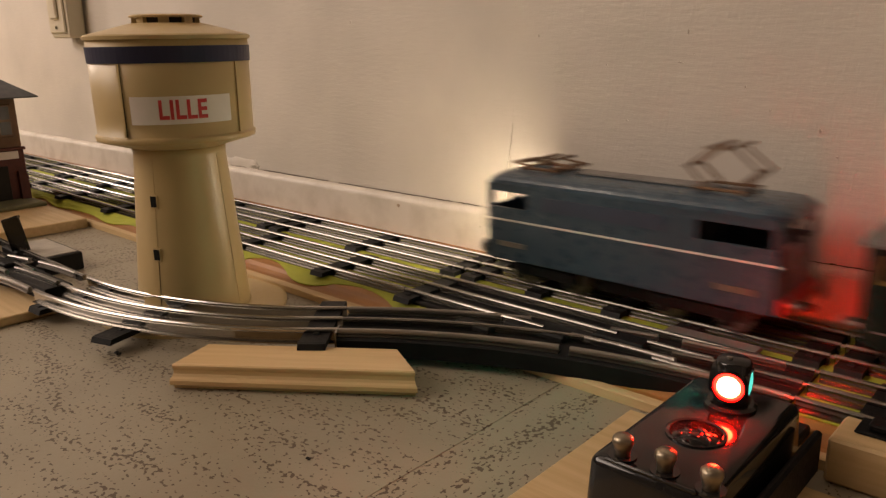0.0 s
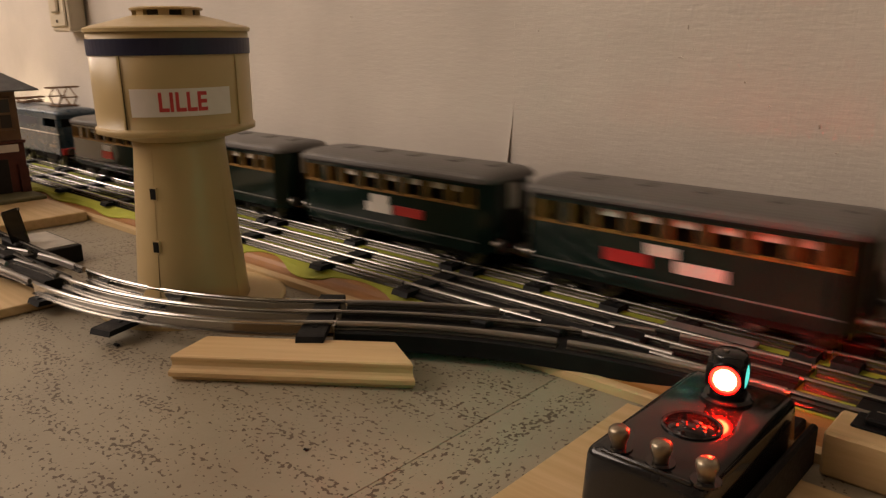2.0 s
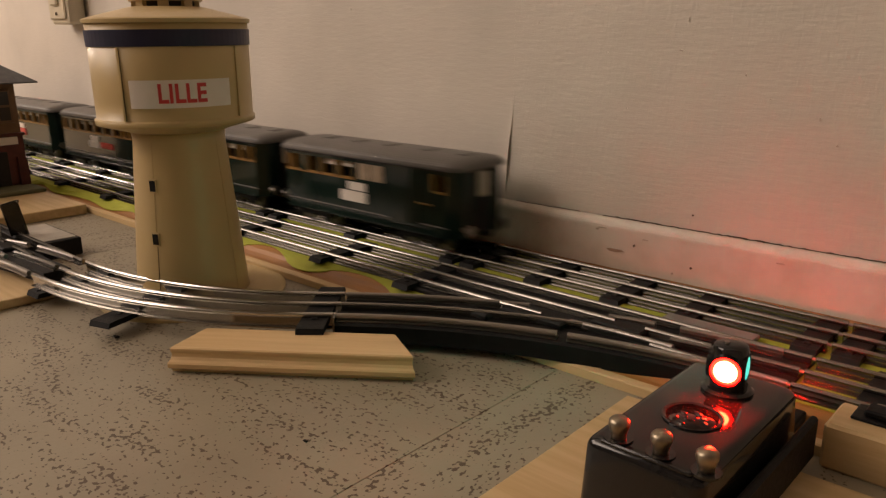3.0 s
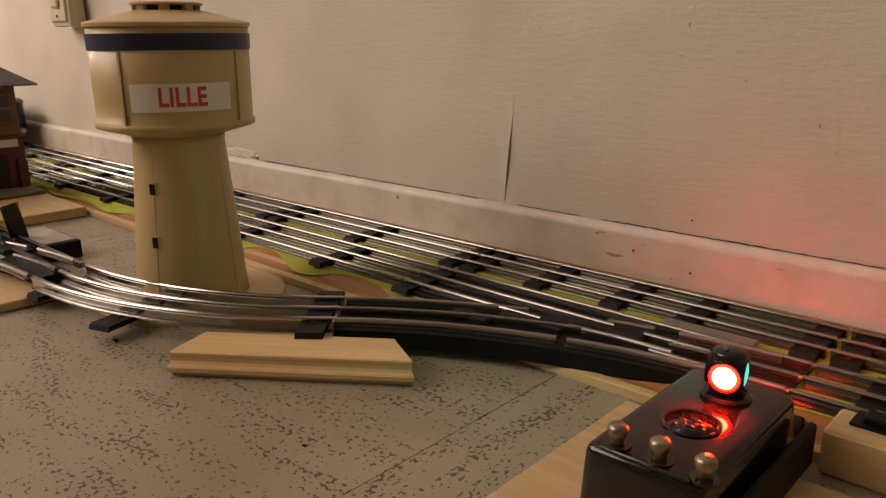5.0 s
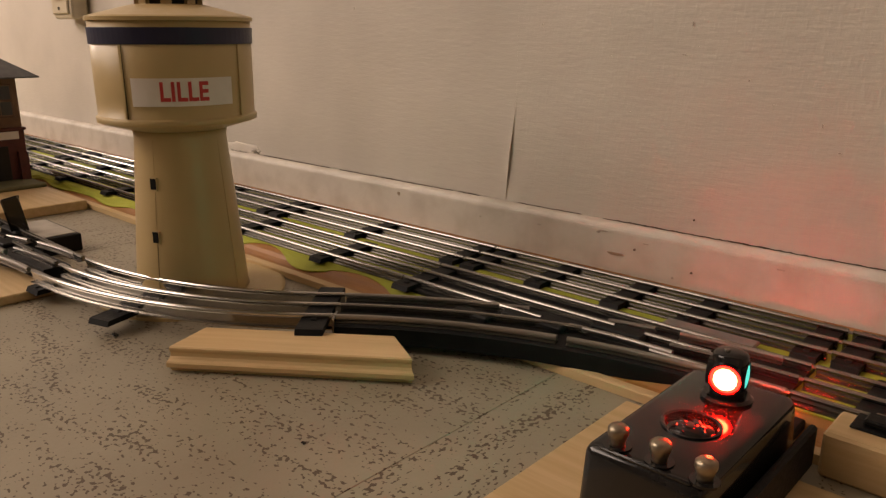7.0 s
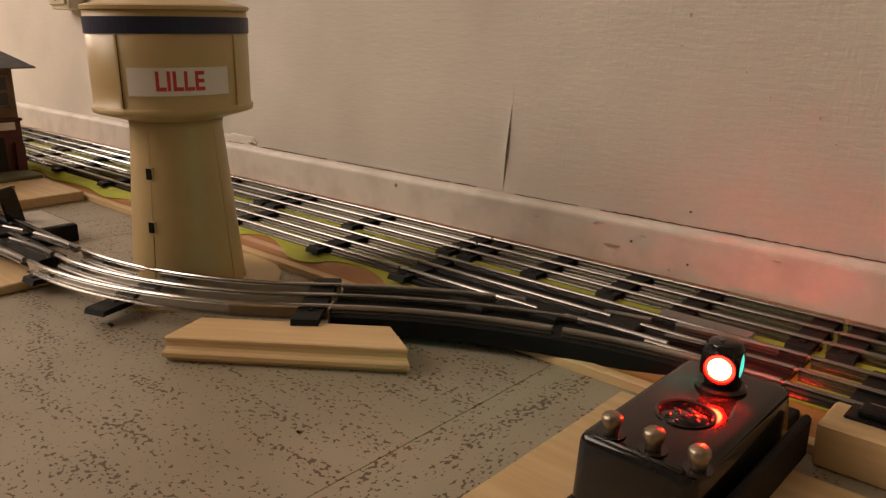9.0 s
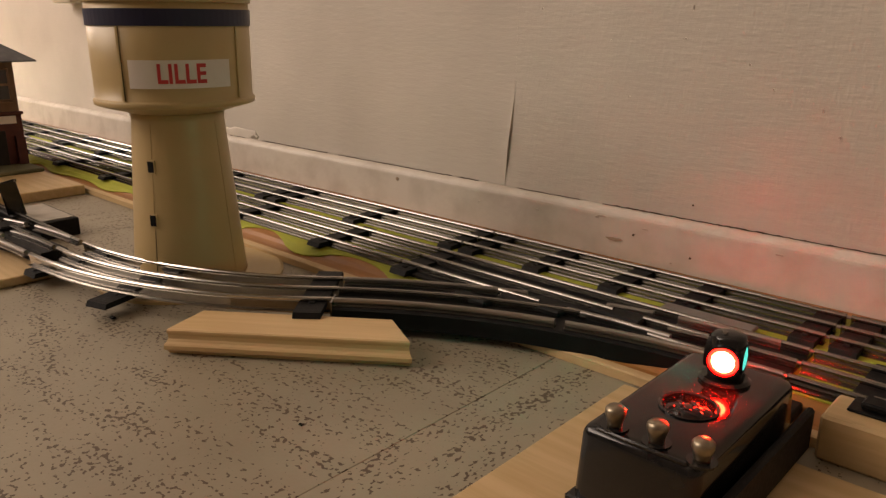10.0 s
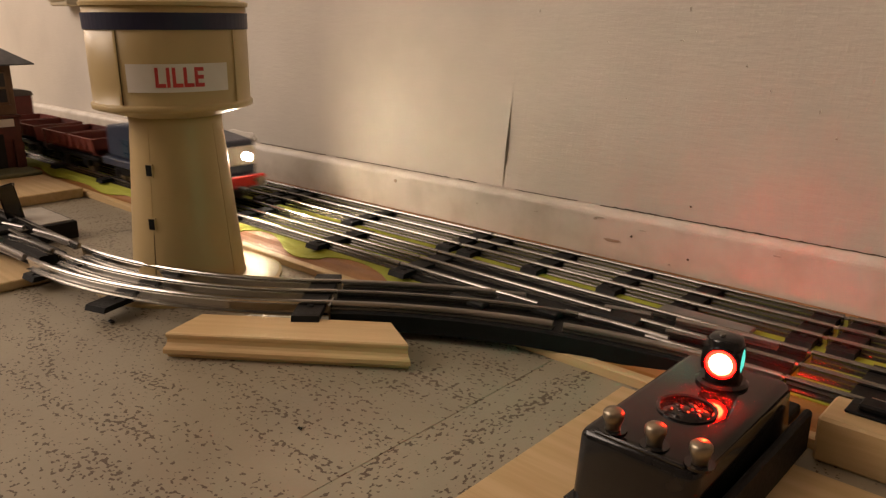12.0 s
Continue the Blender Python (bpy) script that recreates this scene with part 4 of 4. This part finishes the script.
    part("roof", r, ROOF, t, "matt grey arched roof with rounded ends", smooth=False)
    for x in (0.03, 0.065, 0.10, 0.14, 0.175):
        part("roof_vent", box(x, x + 0.008, -0.006, 0.006, z1 + 0.0058, z1 + 0.0074, 0.0008), ROOF, t)
    part("underframe_box", box(L / 2 - 0.022, L / 2 + 0.022, -0.016, 0.016, 0.0235, 0.0300, 0.001), BLACK, t)
    bogie(0.037, t)
    bogie(L - 0.037, t)
    if baggage:
        for s in (-1, 1):
            part("sliding_door", box(0.129, 0.160, s * (half + 0.0009) - 0.0006, s * (half + 0.0009) + 0.0006, z0 + 0.004, wo1 + 0.003, 0.0004), COACH, t, "green sliding baggage door")
            part("handrail", box(0.1585, 0.1715, s * (half + 0.0020) - 0.0005, s * (half + 0.0020) + 0.0005, 0.0520, 0.0530), YELLOW, t, "small yellow rail")
            for xa, xb in ((0.0970, 0.1072), (0.1095, 0.1232)):
                part("closed_blind", box(xa, xb, s * (half + 0.0008) - 0.0004, s * (half + 0.0008) + 0.0004, wo0, wo1), SCUFF, t, "closed tan blind")
    return t


def pantograph(x, z, up, parent):
    """A diamond pantograph of thin rods on its frame."""
    b = bmesh.new()
    for y in (-0.011, 0.011):
        cyl((x - 0.013, y, z + 0.002), (x + 0.013, y, z + 0.002), 0.0009, 6, bm=b)
    for dx in (-0.013, 0.013):
        cyl((x + dx, -0.013, z + 0.002), (x + dx, 0.013, z + 0.002), 0.0009, 6, bm=b)
    for dx in (-0.011, 0.011):
        for y in (-0.011, 0.011):
            cyl((x + dx, y, z - 0.001), (x + dx, y, z + 0.002), 0.0013, 8, bm=b)
    base = part("pantograph", b, TIMBER, parent, "raised thin-rod pantograph" if up else "folded pantograph")
    h = 0.0205 if up else 0.0038
    wide = 0.0195 if up else 0.021
    for y in (-0.010, 0.010):
        for s in (-1, 1):
            part("lower_arm", cyl((x + s * 0.008, y, z + 0.003), (x + s * wide, y * 0.9, z + 0.003 + h * 0.48), 0.0010, 6), TIMBER, base)
            part("upper_arm", cyl((x + s * wide, y * 0.9, z + 0.003 + h * 0.48), (x + s * 0.005, y * 0.8, z + 0.003 + h), 0.0008, 6), TIMBER, base)
    for s in (-1, 1):
        part("cross_rod", cyl((x + s * wide, -0.011, z + 0.003 + h * 0.48), (x + s * wide, 0.011, z + 0.003 + h * 0.48), 0.0008, 6), TIMBER, base)
        part("contact_strip", cyl((x + s * 0.005, -0.019, z + 0.004 + h), (x + s * 0.005, 0.019, z + 0.004 + h), 0.0010, 6), TIMBER, base)
    return base


def headlight(x, y, z, way, r, parent):
    rim = part("headlight_rim", cyl((x - way * 0.002, y, z), (x + way * 0.0016, y, z), r + 0.001, 18), DULL, parent)
    part("headlight", cyl((x + way * 0.0012, y, z), (x + way * 0.0022, y, z), r, 18, r * 0.8), HEADLIGHT, rim, "lit warm headlight")


def blue_loco():
    """Front at x = 0 (it runs towards -x), rear at x = 0.202."""
    t = thing("electric_locomotive", "blue toy electric locomotive with white waist line", "locomotive")
    L, half = 0.188, 0.0265
    z0, z1, wo0, wo1 = 0.0345, 0.0830, 0.0680, 0.0780
    for s in (-1, 1):
        b = side_panels(0.004, L - 0.004, z0, z1, [(0.006, 0.033), (L - 0.046, L - 0.0065)], s * half, 0.0014, wo0, wo1, bmesh.new())
        part("side", b, BLUE, t)
        part("waist_line", box(0.002, L - 0.002, s * (half + 0.0009) - 0.0004, s * (half + 0.0009) + 0.0004, 0.0595, 0.0606), WHITE, t, "white waist line")
        part("grille", box(0.045, 0.125, s * (half + 0.0008) - 0.0004, s * (half + 0.0008) + 0.0004, 0.0690, 0.0775), BLUE_DARK, t, "dark ventilation grille")
        for x in (0.012, L - 0.034):
            part("number_plate", box(x, x + 0.020, s * (half + 0.0009) - 0.0004, s * (half + 0.0009) + 0.0004, 0.0430, 0.0462), DULL, t, "plain pale plate")
    for x, way in ((0.004, -1), (L - 0.004, 1)):
        e = box(min(x, x + way * 0.004), max(x, x + way * 0.004), -half, half, z0, wo0)
        for v in e.verts:
            if abs(v.co.x - x) > 0.002:
                v.co.y *= 0.80
                v.co.x -= way * (0.002 if v.co.z > 0.05 else 0)
        for y0, y1 in ((-half, -half + 0.004), (-0.0015, 0.0015), (half - 0.004, half)):
            box(min(x, x + way * 0.0015), max(x, x + way * 0.0015), y0, y1, wo0, z1, 0, e)
        box(min(x, x + way * 0.0015), max(x, x + way * 0.0015), -half, half, wo1, z1, 0, e)
        part("nose", e, BLUE, t, "blue cab front")
        buffers(x + way * 0.003, way, t, 0.0385)
        part("buffer_beam", box(min(x + way * 0.002, x + way * 0.005), max(x + way * 0.002, x + way * 0.005), -0.026, 0.026, 0.0345, 0.0425, 0.0006), RED if way > 0 else BLUE, t)
    for y in (-0.017, 0.017):
        headlight(-0.0008, y, 0.0530, -1, 0.0030, t)
    part("floor_pan", box(0.004, L - 0.004, -half + 0.001, half - 0.001, z0 - 0.001, z0 + 0.002), BLACK, t)
    part("machine_room", box(0.040, L - 0.052, -half + 0.004, half - 0.004, z0 + 0.002, z1 - 0.001), DARK, t)
    part("roof", arch_roof(0.000, L, half, z1, 0.0072, 0.0010, 0.014), BLUE, t, "glossy blue roof", smooth=False)
    part("roof_walk", box(0.055, 0.14, -0.007, 0.007, z1 + 0.0070, z1 + 0.0086, 0.0005), GREY, t)
    pantograph(0.032, z1 + 0.0062, False, t)
    pantograph(0.146, z1 + 0.0065, True, t)
    part("battery_box", box(0.080, 0.122, -0.020, 0.020, 0.0245, 0.0345, 0.001), BLACK, t)
    bogie(0.045, t, 0.0095, 0.036)
    bogie(L - 0.045, t, 0.0095, 0.036)
    return t


def cab_loco():
    """Centre-cab locomotive. Front at x = 0 (it runs towards +x), rear at x = -0.185."""
    t = thing("centre_cab_locomotive", "dark blue toy centre-cab locomotive with lit headlights", "locomotive")
    L = 0.185
    part("frame", box(-L, 0, -0.027, 0.027, 0.0340, 0.0410, 0.0008), BLUE_DARK, t)
    for x0, x1 in ((-0.070, -0.003), (-L + 0.003, -0.118)):
        b = box(x0, x1, -0.0225, 0.0225, 0.0410, 0.0710, 0.0035, seg=3)
        for v in b.verts:
            if v.co.z > 0.055:
                v.co.z += 0.006 if abs(v.co.x + 0.094) < 0.05 else 0.0
        part("hood", b, BLUE_DARK, t, "dark blue rounded hood")
    for s in (-1, 1):
        for x0 in (-0.055, -0.035, -0.150):
            part("hood_door", box(x0, x0 + 0.014, s * 0.0226 - 0.0006, s * 0.0226 + 0.0006, 0.044, 0.060), BLUE, t)
        b = side_panels(-0.120, -0.068, 0.0410, 0.0900, [(-0.115, -0.098), (-0.092, -0.073)], s * 0.0270, 0.0012, 0.0680, 0.0820, bmesh.new())
        part("cab_side", b, BLUE_DARK, t)
    for x in (-0.1194, -0.0686):
        e = box(x - 0.0006, x + 0.0006, -0.027, 0.027, 0.041, 0.069)
        for y0, y1 in ((-0.027, -0.023), (-0.002, 0.002), (0.023, 0.027)):
            box(x - 0.0006, x + 0.0006, y0, y1, 0.069, 0.0825, 0, e)
        box(x - 0.0006, x + 0.0006, -0.027, 0.027, 0.0825, 0.0900, 0, e)
        part("cab_end", e, BLUE_DARK, t)
    part("cab_roof", arch_roof(-0.128, -0.060, 0.027, 0.0900, 0.006, 0.002), ROOF, t, "grey cab roof")
    pantograph(-0.103, 0.0965, True, t)
    part("buffer_beam", box(-0.0005, 0.0022, -0.027, 0.027, 0.0325, 0.0420, 0.0005), RED, t, "red buffer beam")
    part("nose_band", box(-0.0035, -0.0020, -0.0205, 0.0205, 0.0505, 0.0660, 0.0006), WHITE, t, "white panel round the headlights")
    buffers(0.002, 1, t, 0.0375)
    buffers(-L, -1, t, 0.0375)
    for y in (-0.0115, 0.0115):
        headlight(-0.001, y, 0.0575, 1, 0.0038, t)
    bogie(-0.040, t, 0.0095, 0.034)
    bogie(-L + 0.040, t, 0.0095, 0.034)
    return t


def wagon(name, label, length, style):
    """Goods wagon. Front at x = 0 (it runs towards +x)."""
    t = thing(name, label, "goods wagon", "goods train wagons")
    part("frame", box(-length, 0, -0.024, 0.024, 0.0320, 0.0360, 0.0006), BLACK, t)
    if style == "hopper":
        for k in range(2):
            xa = -length / 2 * (k + 1) + 0.003
            xb = -length / 2 * k - 0.003
            b = prism([(-0.027, 0.054), (-0.025, 0.042), (-0.018, 0.036), (0.018, 0.036), (0.025, 0.042), (0.027, 0.054), (0.0245, 0.054), (0.0225, 0.0435), (-0.0225, 0.0435), (-0.0245, 0.054)], xa, xb)
            part("hopper_bin", b, WAGON_RED, t, "oxide red bin")
            for x in (xa + 0.001, xb - 0.001):
                part("bin_end", box(x - 0.001, x + 0.001, -0.0245, 0.0245, 0.038, 0.0542), WAGON_RED, t)
            for i in range(1, 4):
                x = xa + (xb - xa) * i / 4
                for s in (-1, 1):
                    part("stanchion", box(x - 0.001, x + 0.001, s * 0.0262 - 0.0016, s * 0.0262 + 0.0016, 0.042, 0.054), WAGON_RED, t)
    else:
        part("body", box(-length + 0.002, -0.002, -0.0265, 0.0265, 0.0360, 0.0760, 0.0008), WAGON_RED, t)
        for s in (-1, 1):
            part("sliding_door", box(-length / 2 - 0.016, -length / 2 + 0.016, s * 0.0268 - 0.0008, s * 0.0268 + 0.0008, 0.038, 0.073, 0.0004), WAGON_RED, t)
            for i in range(6):
                x = -length + 0.006 + (length - 0.012) * i / 5
                part("rib", box(x - 0.0008, x + 0.0008, s * 0.0266 - 0.0009, s * 0.0266 + 0.0009, 0.037, 0.0755), WAGON_RED, t)
        part("roof", arch_roof(-length, 0, 0.0265, 0.0760, 0.007, 0.001), ROOF, t)
    buffers(0, 1, t, 0.0345)
    buffers(-length, -1, t, 0.0345)
    for x in (-0.028, -length + 0.028):
        g = box(x - 0.006, x + 0.006, -0.0245, 0.0245, RAIL + 0.006, 0.0322, 0.0008)
        ax = part("axle_guard", g, BLACK, t)
        for y in (-GAUGE, GAUGE):
            wheel(x, y, 0.0085, ax)
    return t


# the passenger train, front to rear
TRAIN_A = [(blue_loco(), 0.0)]
W_, R_ = LABEL, RED
SETS = (
    ("dark green toy passenger coach with a white and red plate", [(0.0862, 0.0515, 0.0190, 0.0060, W_), (0.0820, 0.0430, 0.0265, 0.0080, R_)], False),
    ("dark green toy coach with a large red plate", [(0.0862, 0.0518, 0.0190, 0.0060, W_), (0.0815, 0.0430, 0.0270, 0.0082, R_)], False),
    ("dark green toy coach with white and red side plates", [(0.0840, 0.0517, 0.0190, 0.0062, W_), (0.0785, 0.0448, 0.0270, 0.0068, W_), (0.1085, 0.0456, 0.0285, 0.0066, R_)], False),
    ("dark green toy coach with red, white and pink plates", [(0.0586, 0.0444, 0.0278, 0.0072, R_), (0.0843, 0.0520, 0.0184, 0.0060, W_), (0.1020, 0.0445, 0.0278, 0.0066, W_)], False),
    ("dark green toy baggage coach with white plates", [(0.0850, 0.0528, 0.0190, 0.0060, W_), (0.0760, 0.0438, 0.0288, 0.0080, W_)], True),
)
for i, (lab, plates, bag) in enumerate(SETS):
    TRAIN_A.append((coach(lab, plates, bag), 0.221 + 0.2225 * i))

# the goods train, front to rear
TRAIN_B = [(cab_loco(), 0.0), (wagon("hopper_wagon", "oxide red twin-bin hopper wagon", 0.125, "hopper"), -0.204),
           (wagon("hopper_wagon", "oxide red twin-bin hopper wagon", 0.125, "hopper"), -0.346),
           (wagon("covered_van", "oxide red covered goods van with grey roof", 0.115, "van"), -0.488)]


def crumb(x, y, w):
    """A dark scrap lying on the floor."""
    rng = random.Random(int(w * 1e5))
    b = box(x - w, x + w, y - w * 0.5, y + w * 0.5, 0.0003, 0.0003 + w * 0.5, w * 0.15)
    for v in b.verts:
        v.co += Vector((rng.uniform(-1, 1), rng.uniform(-1, 1), rng.uniform(0, 0.4))) * w * 0.15
    tagged(part("plastic_scrap", b, BLACK), "tiny black scrap lying on the speckled floor", "scrap")


crumb(-0.411, 0.171, 0.0023)
crumb(-0.237, 0.171, 0.0012)


def floor_tiles():
    """Square floor tiles with thin recessed joints."""
    size, gap = 0.40, 0.00012
    b = box(-size / 2 + gap, size / 2 - gap, -size / 2 + gap, size / 2 - gap, -0.0040, 0.0, 0.0002)
    me = mesh_of("tile", b, FLOOR)
    for i in range(-10, 6):
        for k in range(-8, 2):
            x, y = -0.198 + size / 2 + size * i, 0.04 + size / 2 + size * k
            if x - size / 2 < X0 - 0.1 or x + size / 2 > X1 + 0.2 or y - size / 2 < Y0 - 0.2 or y > 0.45:
                continue
            o = part("tile", me, FLOOR, floor)
            o.matrix_world = pose(x, y, 0, 0, 0, 90 * ((i + k + 1) % 2))


floor_tiles()


def motions():
    a = [(0, -0.305), (0.5, -0.510), (1, -0.723), (1.5, -0.938), (2, -1.162), (2.5, -1.385), (3, -1.633), (3.2, -1.731), (4, -2.094), (4.8, -2.450),
         (5.3, -2.655), (6, -2.93), (7, -3.20), (8, -3.33), (9, -3.36), (12, -3.36)]
    for ob, dx in TRAIN_A:
        walk(ob, [(t, pose(x + dx, TRACK_B, 0)) for t, x in a])
    b = [(0, -2.45), (6.5, -2.45), (7.5, -2.38), (8.3, -2.115), (9, -1.825), (10, -1.398), (10.5, -1.184), (11, -0.970), (11.5, -0.755), (12, -0.540)]
    for ob, dx in TRAIN_B:
        walk(ob, [(t, pose(x + dx, TRACK_A, 0)) for t, x in b])


motions()
